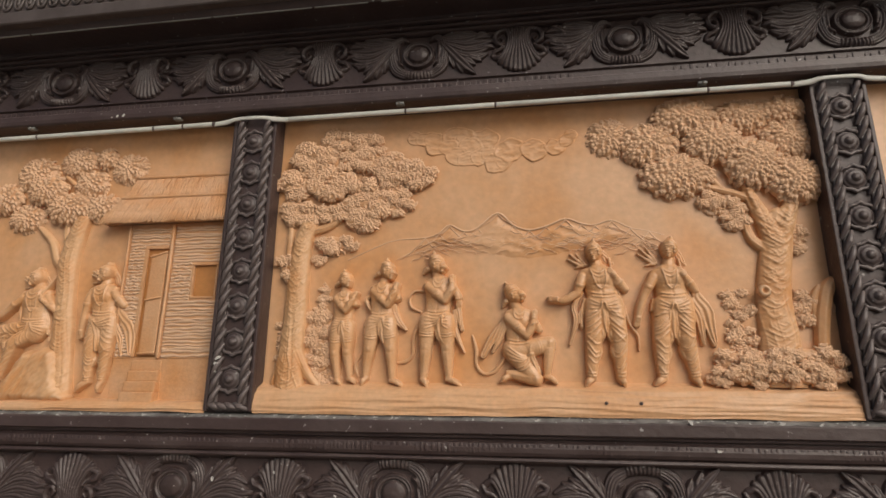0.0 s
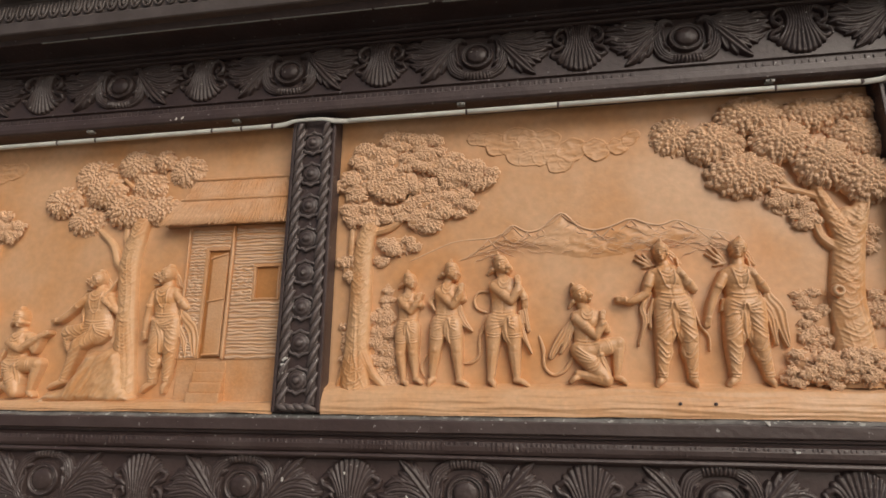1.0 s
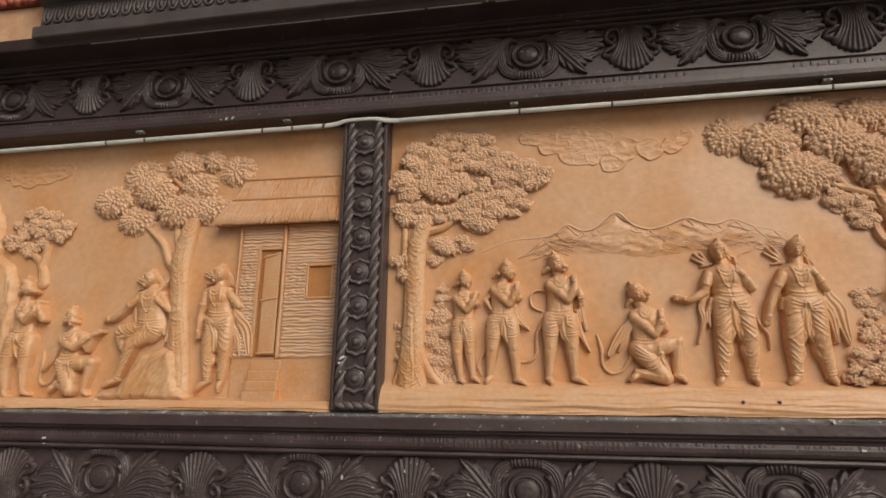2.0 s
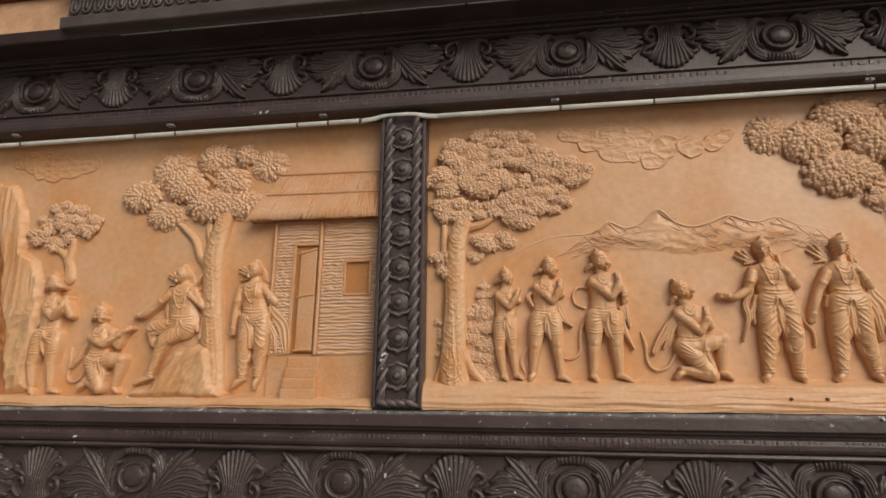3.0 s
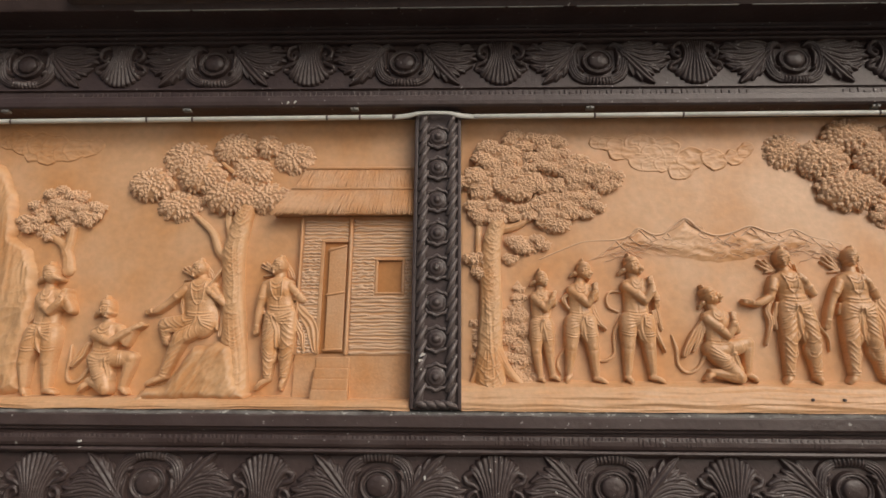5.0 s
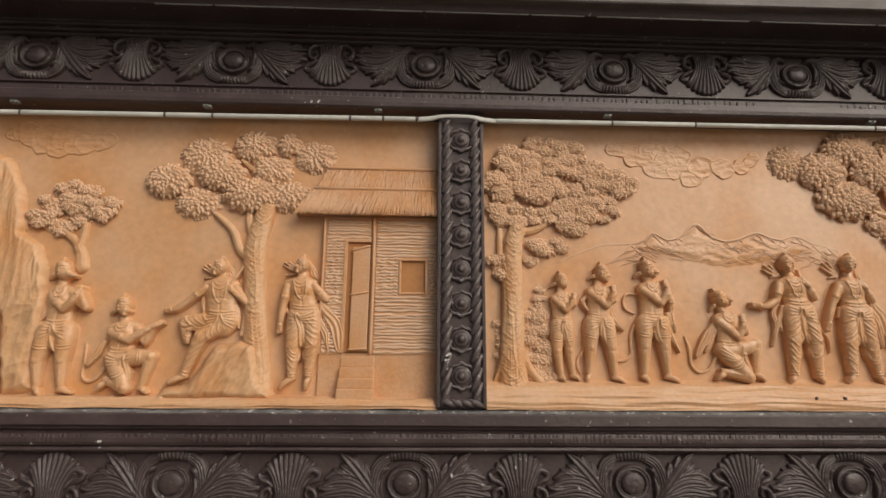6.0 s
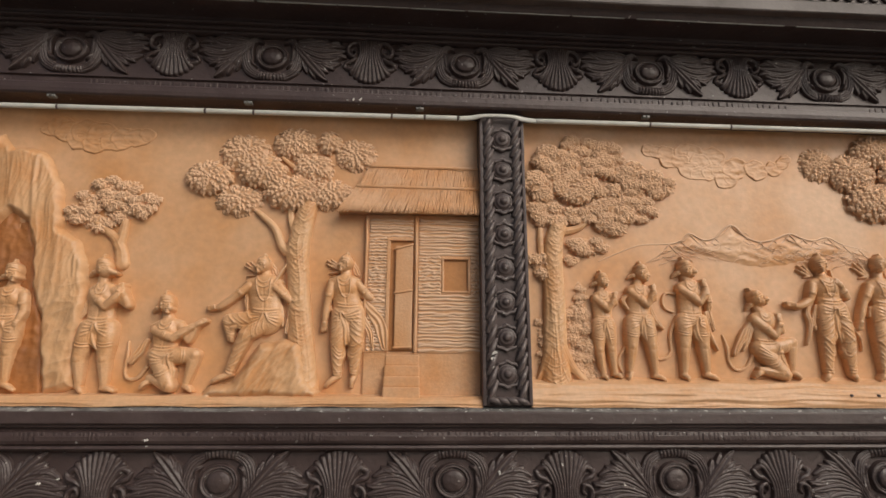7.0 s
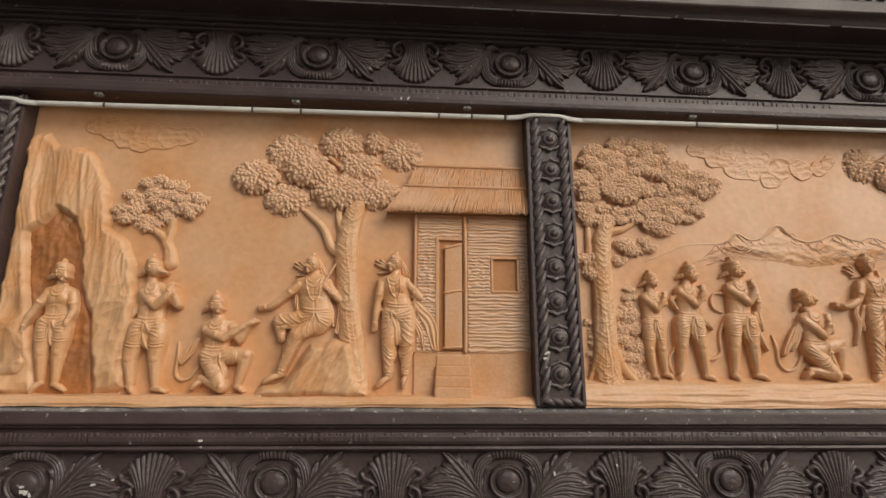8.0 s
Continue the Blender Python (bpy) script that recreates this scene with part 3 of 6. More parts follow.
class Clay:
    """A height field over a panel: rounded shapes run together on it, lines are drawn on it, then it is cast as one mesh."""

    def __init__(self, x0, x1, z0, z1, step=0.0016):
        self.xs, self.zs, self.step = np.arange(x0, x1, step), np.arange(z0, z1, step), step
        self.X, self.Z = np.meshgrid(self.xs, self.zs, indexing="ij")
        self.H = np.full(self.X.shape, -0.02)

    def part_of(self, x0, x1, z0, z1):
        a, b = np.searchsorted(self.xs, (x0, x1))
        c, d = np.searchsorted(self.zs, (z0, z1))
        return (slice(a, b), slice(c, d))

    def near(self, pts, radii, pad, n):
        """Distance to a smooth line, where along it, its depth, its radius, and the side."""
        p = np.array([tuple(q) for q in spline([Vector(q) for q in pts], n)])
        ts = np.linspace(0, 1, len(p))
        rs = np.interp(ts, np.linspace(0, 1, len(radii)), radii)
        m = pad + max(radii)
        sl = self.part_of(p[:, 0].min() - m, p[:, 0].max() + m, p[:, 1].min() - m, p[:, 1].max() + m)
        X, Z = self.X[sl], self.Z[sl]
        best = np.full(X.shape, 9.0)
        far, at, dep, rad, side = (np.zeros(X.shape) for _ in range(5))
        for i in range(len(p) - 1):
            (ax, az, ad), (bx, bz, bd) = p[i], p[i + 1]
            ux, uz = bx - ax, bz - az
            t = np.clip(((X - ax) * ux + (Z - az) * uz) / (ux * ux + uz * uz + 1e-12), 0, 1)
            dx, dz = X - ax - t * ux, Z - az - t * uz
            f, r = np.hypot(dx, dz), rs[i] + (rs[i + 1] - rs[i]) * t
            won = f - r < best
            best = np.where(won, f - r, best)
            far, at, rad = np.where(won, f, far), np.where(won, ts[i] + (ts[i + 1] - ts[i]) * t, at), np.where(won, r, rad)
            dep, side = np.where(won, ad + (bd - ad) * t, dep), np.where(won, np.sign(ux * dz - uz * dx), side)
        return sl, far, at, dep, rad, side

    def merge(self, sl, h, k):
        H = self.H[sl]
        e = np.clip(0.5 + 0.5 * (h - H) / k, 0, 1)
        self.H[sl] = H * (1 - e) + h * e + k * e * (1 - e)

    def limb(self, pts, radii, flat=0.8, k=0.003, n=5):
        sl, far, at, dep, rad, side = self.near(pts, radii, 0.008, n)
        self.merge(sl, np.where(far < rad, dep + flat * np.sqrt(np.clip(rad * rad - far * far, 0, None)), dep - (far - rad) * 30), k)

    def ball(self, x, z, d, rx, rz, rd, turn=0.0, k=0.003):
        m = max(rx, rz) + 0.008
        sl = self.part_of(x - m, x + m, z - m, z + m)
        c, s = math.cos(radians(turn)), math.sin(radians(turn))
        dx, dz = self.X[sl] - x, self.Z[sl] - z
        q = np.hypot((dx * c + dz * s) / rx, (dz * c - dx * s) / rz)
        self.merge(sl, np.where(q < 1, d + rd * np.sqrt(np.clip(1 - q * q, 0, None)), d - (q - 1) * min(rx, rz) * 30), k)

    def line(self, pts, w, amp, n=5):
        """A raised (or, with a negative amp, cut) line that follows the surface below it."""
        sl, far, at, dep, rad, side = self.near([(p[0], p[1], 0) for p in pts], [w], 3 * w, n)
        ends = np.clip(np.minimum(at, 1 - at) * 7 + 0.25, 0, 1)
        self.H[sl] += amp * np.exp(-(far / w) ** 2) * ends * (self.H[sl] > -0.006)

    def ribbon(self, pts, widths, d, ridges=3, deep=0.0022, k=0.0015):
        """A strip of cloth with folds along it."""
        sl, far, at, dep, rad, side = self.near([(p[0], p[1], p[2] if len(p) > 2 else d) for p in pts], widths, 0.006, 6)
        u = side * far / rad
        body = dep + 0.0035 * np.sqrt(np.clip(1 - u * u, 0, 1)) + deep * (0.3 + 0.7 * at) * np.cos((u + 0.22 * np.sin(at * 9 + 40 * rad)) * math.pi * ridges * 0.8 + 1.2 * np.sin(at * 5))
        self.merge(sl, np.where(np.abs(u) < 1, body, dep - (far - rad) * 30), k)

    def cast(self, name, material, parent=None, label="", seed=0.0, rough=0.0006):
        H = self.H
        q = np.pad(H, 1, mode="edge")
        H = 0.6 * H + 0.1 * (q[2:, 1:-1] + q[:-2, 1:-1] + q[1:-1, 2:] + q[1:-1, :-2])
        on = H > -0.003
        quad = on[:-1, :-1] | on[1:, :-1] | on[1:, 1:] | on[:-1, 1:]
        use = np.zeros(on.shape, bool)
        for a in (slice(0, -1), slice(1, None)):
            for b in (slice(0, -1), slice(1, None)):
                use[a, b] |= quad
        ix = np.cumsum(use.ravel()).reshape(use.shape) - 1
        verts = [(x, BACK - (max(h, -0.008) + (rough * noise.noise(Vector((x * 70, z * 70, seed))) if h > 0 else 0)), z) for x, z, h in zip(self.X[use], self.Z[use], H[use])]
        a = np.argwhere(quad)
        i, j = a[:, 0], a[:, 1]
        faces = np.stack([ix[i, j], ix[i + 1, j], ix[i + 1, j + 1], ix[i, j + 1]], 1).tolist()
        me = bpy.data.meshes.new(name)
        me.from_pydata(verts, [], faces)
        me.materials.append(material)
        me.polygons.foreach_set("use_smooth", [True] * len(me.polygons))
        ob = new(name, me)
        if parent:
            ob.parent = parent
        if label:
            ob["label"] = label
        return ob


def carve_head(c, x, z, r, f, tilt, noble, muzzle):
    """A relief head: f turns it from the front (0) to a profile (1 or -1); r is half its height."""
    ca, sa = math.cos(radians(tilt)), math.sin(radians(tilt))
    g = 1 if f >= 0 else -1
    q = abs(f)
    d = 0.018

    def L(u, v, dep=0.0):
        u *= g
        return (x + r * (u * ca - v * sa), z + r * (u * sa + v * ca), dep)

    def ball(u, v, a, b, dd, lift=0.0, turn=0.0, k=0.002):
        p = L(u, v)
        c.ball(p[0], p[1], d + lift * r, a * r, b * r, dd * r, tilt + g * turn, k)

    def line(pts, w, amp):
        c.line([L(*p) for p in pts], w * r, amp * r)

    # hair or cap behind, then the skull, cheeks and jaw
    if noble:
        c.ribbon([L(-0.75, 0.25), L(-1.05, -0.35), L(-1.30, -0.95), L(-1.75, -1.45)], [0.26 * r, 0.36 * r, 0.40 * r, 0.16 * r], 0.010, 3, 0.0022)
    else:
        ball(-0.95, -0.42, 0.36, 0.30, 0.36, -0.1)
        ball(-1.25, -0.58, 0.30, 0.24, 0.28, -0.2)
        ball(-1.48, -0.78, 0.20, 0.16, 0.20, -0.3)
        for k in range(4):
            line([(-0.7 - 0.2 * k, -0.2 - 0.12 * k), (-0.80 - 0.2 * k, -0.70 - 0.08 * k)], 0.06, -0.07)
    ball(0, 0.10, 0.84, 0.98, 0.86)
    ball(0.26 * q, -0.46, 0.64, 0.54, 0.76)
    ball(0.50 * q + 0.12, -0.24, 0.42, 0.34, 0.74, 0.06)
    u0 = 0.62 * q                                  # middle of the face
    tip = 0.98 * q + 0.04
    front = d + 0.80 * r * math.sqrt(max(0.10, 1 - (u0 / 0.92) ** 2))
    if muzzle > 0.5:                               # long snout
        c.limb([L(u0 - 0.15, -0.26, front - 0.002), L(u0 + 0.30, -0.44, front - 0.003), L(u0 + 0.66, -0.56, front - 0.004)], [0.40 * r, 0.30 * r, 0.20 * r], 0.7, 0.006)
        line([(u0 + 0.05, -0.62), (u0 + 0.40, -0.66), (u0 + 0.80, -0.68)], 0.05, -0.10)
        ball(u0 + 0.80, -0.47, 0.12, 0.10, 0.16, 0.30)
    else:
        if muzzle:
            ball(u0 + 0.16, -0.50, 0.40, 0.32, 0.50, 0.38)
        c.limb([L(u0 + 0.06, 0.12, front - 0.003), L(u0 + 0.8 * (tip - u0), -0.18, front - 0.001), L(u0 + 0.9 * (tip - u0), -0.27, front - 0.001)], [0.07 * r, 0.10 * r, 0.14 * r], 0.9, 0.003)
        ball(u0 + 0.10 * q, -0.55, 0.24, 0.075, 0.20, (front - d) / r - 0.04, k=0.001)
        ball(u0 + 0.08 * q, -0.70, 0.20, 0.075, 0.20, (front - d) / r - 0.05, k=0.001)
        line([(u0 - 0.26, -0.61), (u0 + 0.1 * q, -0.63), (u0 + 0.28, -0.60)], 0.05, -0.10)
        ball(u0 + 0.02, -0.90, 0.22, 0.16, 0.26, (front - d) / r - 0.16)
    for e in (-1, 1):                              # eyes under their brows
        ue = u0 - 0.16 * q + e * 0.36 * (1 - 0.42 * q)
        if ue < 0.80:
            line([(ue - 0.24, 0.12), (ue, 0.22), (ue + 0.24, 0.13)], 0.06, 0.055)
            line([(ue - 0.24, -0.03), (ue, 0.02), (ue + 0.24, -0.04)], 0.09, -0.055)
            line([(ue - 0.15, -0.05), (ue, -0.03), (ue + 0.15, -0.05)], 0.055, 0.08)
            line([(ue - 0.20, -0.17), (ue, -0.20), (ue + 0.18, -0.16)], 0.05, -0.05)
    if q > 0.2:                                    # ear with its ring
        ball(-0.16 - 0.3 * (1 - q), -0.08, 0.15, 0.24, 0.30, 0.62, 12, 0.001)
        ball(-0.18 - 0.3 * (1 - q), -0.42, 0.15, 0.15, 0.26, 0.56, 0, 0.001)
    # cap with wound folds and a knob, or a brow band under combed hair with a topknot
    if noble:
        for k in range(2):
            line([(-0.86, 0.14 + 0.20 * k), (-0.3, 0.44 + 0.17 * k), (0.35, 0.48 + 0.16 * k), (0.84, 0.34 + 0.16 * k)], 0.06, 0.07)
        for k in range(5):
            u = -0.6 + 0.28 * k
            line([(u * 0.95, 0.66), (u * 0.6 - 0.06, 0.88), (u * 0.3 - 0.12, 1.04)], 0.05, 0.05)
        ball(-0.14, 1.10, 0.27, 0.18, 0.34)
        ball(-0.16, 1.30, 0.16, 0.14, 0.22)
        ball(0.30 * q + 0.05, 0.58, 0.10, 0.14, 0.12, 0.76, 0, 0.001)
    else:
        ball(-0.10 * q, 0.62, 0.72, 0.50, 0.84, 0.02, 0, 0.005)
        for k in range(4):
            line([(-0.90 + 0.12 * k, 0.10 + 0.22 * k), (-0.3, 0.42 + 0.18 * k), (0.30, 0.48 + 0.17 * k), (0.88 - 0.16 * k, 0.36 + 0.18 * k)], 0.065, 0.085 if k % 2 == 0 else 0.05)
        ball(-0.22, 1.18, 0.22, 0.20, 0.28)
        ball(-0.24, 1.40, 0.13, 0.16, 0.18)


def figure(label, s, head, f, tilt, shoulders, hips, arms, legs, noble=False, muzzle=0.0, tail=None, strips=(), loops=(), rods=(), flap=()):
    """A cast relief figure as one plain mesh. s: its standing height over 0.45 m."""
    pts = [head, *shoulders, *hips] + [p for a in arms for p in a] + [p for a in legs for p in a] + [p for a in strips for p in a[0]] + [p for a in loops for p in a] + [p for a in rods for p in a] + list(tail or ())
    c = Clay(min(p[0] for p in pts) - 0.05, max(p[0] for p in pts) + 0.05, min(p[1] for p in pts) - 0.03, max(p[1] for p in pts) + 0.07)
    rng = random.Random(int(1000 * head[0]) + 5000)
    (ax, az), (bx, bz) = shoulders
    (px, pz), (qx, qz) = hips
    ax, az, bx, bz = ax + 0.03 * (bx - ax), az + 0.004 * s, bx - 0.03 * (bx - ax), bz + 0.004 * s
    sx, sz, mx, mz = (ax + bx) / 2, (az + bz) / 2, (px + qx) / 2, (pz + qz) / 2
    r = (0.0258 if noble else 0.0285) * s
    if tail:
        c.limb([(*p, 0.005) for p in tail], [0.0068 * s, 0.0062 * s, 0.0055 * s, 0.0050 * s, 0.0066 * s, 0.003 * s], 0.8, n=8)
    for p, w in strips:
        c.ribbon(p, w, 0.015, 3, 0.0026)
    for p in loops:
        c.limb([(*q[:2], 0.006) for q in p], [0.0042 * s] * 2, 0.9, 0.001, n=6)
    for p in rods:
        c.limb([(*q[:2], q[2] if len(q) > 2 else 0.009) for q in p], [0.0036 * s, 0.0044 * s, 0.0040 * s, 0.0026 * s], 0.9, 0.001, n=6)

    def across(p, q, w0, w1, t, u):
        """A point on a limb from p to q: t along it, u across it."""
        w = (w0 + (w1 - w0) * t) * s
        l = math.hypot(q[0] - p[0], q[1] - p[1]) + 1e-9
        nx, nz = -(q[1] - p[1]) / l, (q[0] - p[0]) / l
        return (p[0] + (q[0] - p[0]) * t + nx * w * u, p[1] + (q[1] - p[1]) * t + nz * w * u)

    # legs
    for i, (l, (jx, jz)) in enumerate(zip(legs, hips)):
        k, an, toe = l[0], l[1], l[2]
        kd = k[2] if len(k) > 2 else 0.018
        ad = an[2] if len(an) > 2 else 0.014
        hip = (jx, jz, 0.013)
        mid = (jx * 0.5 + k[0] * 0.5, jz * 0.5 + k[1] * 0.5, 0.5 * (0.014 + kd))
        calf = (k[0] * 0.62 + an[0] * 0.38, k[1] * 0.62 + an[1] * 0.38, 0.5 * (kd + ad))
        w = (0.0250, 0.0245, 0.0215, 0.0205, 0.0130) if noble else (0.0262, 0.0256, 0.0190, 0.0188, 0.0105)
        heel = (an[0], an[1] - 0.008 * s, ad)
        way = 1 if toe[0] > an[0] else -1
        # foot first, so that the shin lies over it
        c.limb([(heel[0] - way * 0.004 * s, heel[1], ad), ((heel[0] + toe[0]) / 2, (heel[1] + toe[1]) / 2 + 0.002, ad + 0.006), (toe[0], toe[1], ad + 0.006)], [0.0082 * s, 0.0088 * s, 0.0062 * s], 0.95)
        fx, fz = toe[0] - heel[0], toe[1] - heel[1]
        fl = math.hypot(fx, fz) + 1e-9
        for n in range(4):
            o = (n - 1.5) * 0.0032 * s
            bx0, bz0 = toe[0] - fz / fl * o, toe[1] + fx / fl * o
            c.line([(bx0 - fx / fl * 0.004 * s, bz0 - fz / fl * 0.004 * s), (bx0 + fx / fl * 0.008 * s, bz0 + fz / fl * 0.008 * s)], 0.0011 * s, -0.0032 * s)
        c.limb([(*k[:2], kd), calf, (*an[:2], ad)], [w[2] * s, w[3] * s, (w[3] + w[4]) / 2 * s, w[4] * s], 0.82, 0.004)
        c.limb([hip, mid, (*k[:2], kd)], [w[0] * s, w[1] * s, w[2] * s], 0.82, 0.004)
        if not noble:
            c.ball(k[0], k[1], kd, 0.010 * s, 0.012 * s, 0.0172 * s, k=0.005)
            c.line([across(k, an, w[2], w[3], 0.12, -0.5), across(k, an, w[2], w[3], 0.16, 0), across(k, an, w[2], w[3], 0.12, 0.5)], 0.003 * s, -0.0010 * s)
            c.line([across(k, an, 0, 0, 0.2, 0), across(k, an, 0, 0, 0.9, 0)], 0.0035 * s, 0.0012 * s)
            # short cloth round the thigh, its hem rolled
            h2 = across(hip, k, 0, 0, 0.40, 0)
            c.limb([hip, (h2[0] * 0.5 + jx * 0.5, h2[1] * 0.5 + jz * 0.5, 0.015), (*h2, 0.016)], [(w[0] + 0.0006) * s, (w[1] + 0.0018) * s, (w[1] + 0.0004) * s], 0.90, 0.003)
            for n in range(2):
                t = 0.58 - 0.09 * n
                c.line([across(hip, k, w[0], w[1], t - 0.06, -1.1), across(hip, k, w[0], w[1], t + 0.04, -0.4), across(hip, k, w[0], w[1], t + 0.05, 0.3), across(hip, k, w[0], w[1], t - 0.03, 1.1)], 0.0019 * s, (0.0030 - 0.0008 * n) * s)
        else:
            out = 1 if (jx - mx) * ((k[1] - jz)) < 0 else -1        # outer side of the leg
            for n in range(6):                        # folds swept from the waist round the thigh, and round the shin
                t = -0.10 + 0.16 * n + rng.uniform(-0.03, 0.03)
                e = rng.uniform(0.28, 0.50)
                c.line([across(hip, k, w[0], w[2], t, -out * 0.85), across(hip, k, w[0], w[2], t + e * 0.45, -out * 0.30), across(hip, k, w[0], w[2], t + e * 0.85, out * 0.35), across(hip, k, w[0], w[2], t + e, out * 0.95)], rng.uniform(0.0015, 0.0026) * s, rng.uniform(0.0013, 0.0024) * s)
            for n in range(5):
                t = -0.08 + 0.19 * n + rng.uniform(-0.03, 0.03)
                e = rng.uniform(0.20, 0.36)
                c.line([across(k, an, w[2], w[4], t, out * 0.95), across(k, an, w[2], w[4], t + e * 0.6, out * 0.30), across(k, an, w[2], w[4], t + e, -out * 0.35), across(k, an, w[2], w[4], t + e * 0.8, -out * 0.95)], rng.uniform(0.0014, 0.0024) * s, rng.uniform(0.0014, 0.0026) * s)
            for n in range(2):
                t = 0.93 + 0.08 * n
                c.line([across(k, an, w[3], w[4] + 0.003, t, -1), across(k, an, w[3], w[4], t + 0.03, 0), across(k, an, w[3], w[4] + 0.003, t, 1)], 0.0020 * s, 0.0022 * s)
            # fluted edge of the wrapped cloth down the inner side
            c.ribbon([(mx, mz + 0.004, 0.034)] + [(*across(hip, k, w[0], w[2], t, -out * (0.75 + 0.25 * (j % 2))), 0.026) for j, t in enumerate((0.3, 0.5, 0.7, 0.9))] + [(*across(k, an, w[2], w[4], t, -out * (0.72 + 0.3 * (j % 2))), 0.020) for j, t in enumerate((0.15, 0.4, 0.62))], [0.005 * s, 0.009 * s, 0.010 * s, 0.008 * s, 0.004 * s], 0.026, 2, 0.0022)
    # trunk of the body
    w = max(abs(bx - ax) * 0.5, 0.036 * s) * (1.14 if noble else 1.08)
    ang = math.degrees(math.atan2(bz - az, bx - ax))
    down = (mx - sx, mz - sz)
    at = lambda t, u=0.0: (sx + down[0] * t + u * (bx - ax) * 0.5, sz + down[1] * t + u * (bz - az) * 0.5)
    c.limb([(*at(0.25), 0.010), (*at(0.62), 0.010), (mx, mz, 0.012)], [w * 1.06, w * 0.98, w * 1.02], 0.52, 0.005)
    c.ball(mx, mz - 0.002 * s, 0.012, w * 1.06, 0.028 * s, 0.026 * s, 0, 0.004)
    c.limb([(ax, az - 0.008 * s, 0.013), (*at(0.02), 0.014), (bx, bz - 0.008 * s, 0.013)], [0.0140 * s, 0.019 * s, 0.0140 * s], 0.95, 0.005)
    p = at(0.24)
    c.ball(p[0], p[1], 0.010, w * 1.10, 0.042 * s, 0.027 * s, ang, 0.005)
    for u in (-1, 1):
        p = at(0.26, u * 0.40)
        c.ball(p[0], p[1], 0.019, w * 0.46, 0.021 * s, 0.0190 * s, ang + u * 8, 0.004)
    c.line([at(0.14), at(0.45)], 0.0030 * s, -0.0010 * s)
    c.line([at(0.46, -0.62), at(0.44, -0.2), at(0.44, 0.2), at(0.46, 0.62)], 0.0030 * s, -0.0016 * s)
    c.line([at(0.50), at(0.80)], 0.0026 * s, -0.0014 * s)
    p = at(0.80)
    c.ball(p[0], p[1], 0.024, 0.003 * s, 0.003 * s, 0.006 * s, k=0.002)
    c.line([p, (p[0], p[1] - 0.002)], 0.0018 * s, -0.003 * s)
    # neck and head
    hx, hz = head[0], head[1] - 0.10 * r
    c.limb([(hx - 0.16 * f * r, hz - 0.5 * r, 0.006), (sx - 0.003 * f, sz + 0.004 * s, 0.012)], [0.0140 * s, 0.0185 * s], 0.9, 0.003)
    carve_head(c, hx, hz, r, f, tilt, noble, muzzle)
    # collar, and for the crowned ones a long chain
    for n in range(2):
        q = 0.10 * n
        c.line([at(-0.10, -0.46 - q), at(0.02 + q, -0.34 - q), at(0.09 + q * 1.2, 0.0), at(0.02 + q, 0.34 + q), at(-0.10, 0.46 + q)], 0.0022 * s, 0.0026 * s)
    if noble:
        c.line([at(-0.05, -0.54), at(0.22, -0.46), at(0.46, -0.30), at(0.56, 0.0), at(0.46, 0.30), at(0.22, 0.46), at(-0.05, 0.54)], 0.0019 * s, 0.0030 * s)
    else:
        for n in range(6):
            u = -0.30 + 0.12 * n
            c.line([at(0.16 + 0.02 * (n % 2), u), at(0.22 - 0.1 * abs(u), u)], 0.0020 * s, 0.0020 * s)
    # waist: band, swags to the hips, knot
    for n in range(2):
        z = mz + (0.026 - 0.0085 * n) * s
        c.line([(mx - w * 0.80, z + 0.003), (mx - w * 0.3, z - 0.002 * s), (mx + w * 0.3, z - 0.002 * s), (mx + w * 0.80, z + 0.003)], 0.0030 * s, 0.0036 * s)
    kx, kz = flap[0][:2] if flap else (mx, mz + 0.014 * s)
    for u in (-1, 1):
        for n in range(4):
            c.line([(kx + u * 0.003, kz - 0.001 * n), (kx * 0.45 + (mx + u * w * 0.5) * 0.55, kz - (0.004 + 0.006 * n) * s), (mx + u * w * 0.92, mz + (0.012 - 0.013 * n) * s)], 0.0022 * s, 0.0023 * s)
    if flap:
        c.ribbon([(*q[:2], 0.036 - 0.004 * j) for j, q in enumerate(flap)], [0.006 * s, 0.010 * s, 0.0125 * s, 0.003 * s], 0.036, 2, 0.0024)
        c.ribbon([(kx - 0.002, kz, 0.035), (kx - 0.010 * s, kz - 0.022 * s, 0.034), (kx - 0.012 * s, kz - 0.044 * s, 0.031)], [0.005 * s, 0.007 * s, 0.002 * s], 0.034, 1, 0.002)
    c.ball(kx, kz, 0.034, 0.0085 * s, 0.0065 * s, 0.009 * s, 20, 0.001)
    # arms
    m = s * (0.88 if noble else 0.98)
    for a in arms:
        up, low = a[0], a[1]
        up = (up[0] + 0.03 * (sx - up[0]), up[1] - 0.003 * s, up[2])
        c.limb([up, ((up[0] + low[0]) / 2, (up[1] + low[1]) / 2, (up[2] + low[2]) / 2 + 0.002), low], [0.0150 * m, 0.0148 * m, 0.0118 * m], 0.90, 0.003)
        c.limb([*a[1:]], [0.0120 * m, 0.0126 * m, 0.0100 * m, 0.0074 * m], 0.92, 0.002)
        e, b = a[-1], a[-2]
        l = math.hypot(e[0] - b[0], e[1] - b[1]) + 1e-9
        wx, wz = (e[0] - b[0]) / l, (e[1] - b[1]) / l
        c.ball(e[0], e[1], e[2], 0.0115 * s, 0.0090 * s, 0.0085 * s, math.degrees(math.atan2(wz, wx)), 0.002)
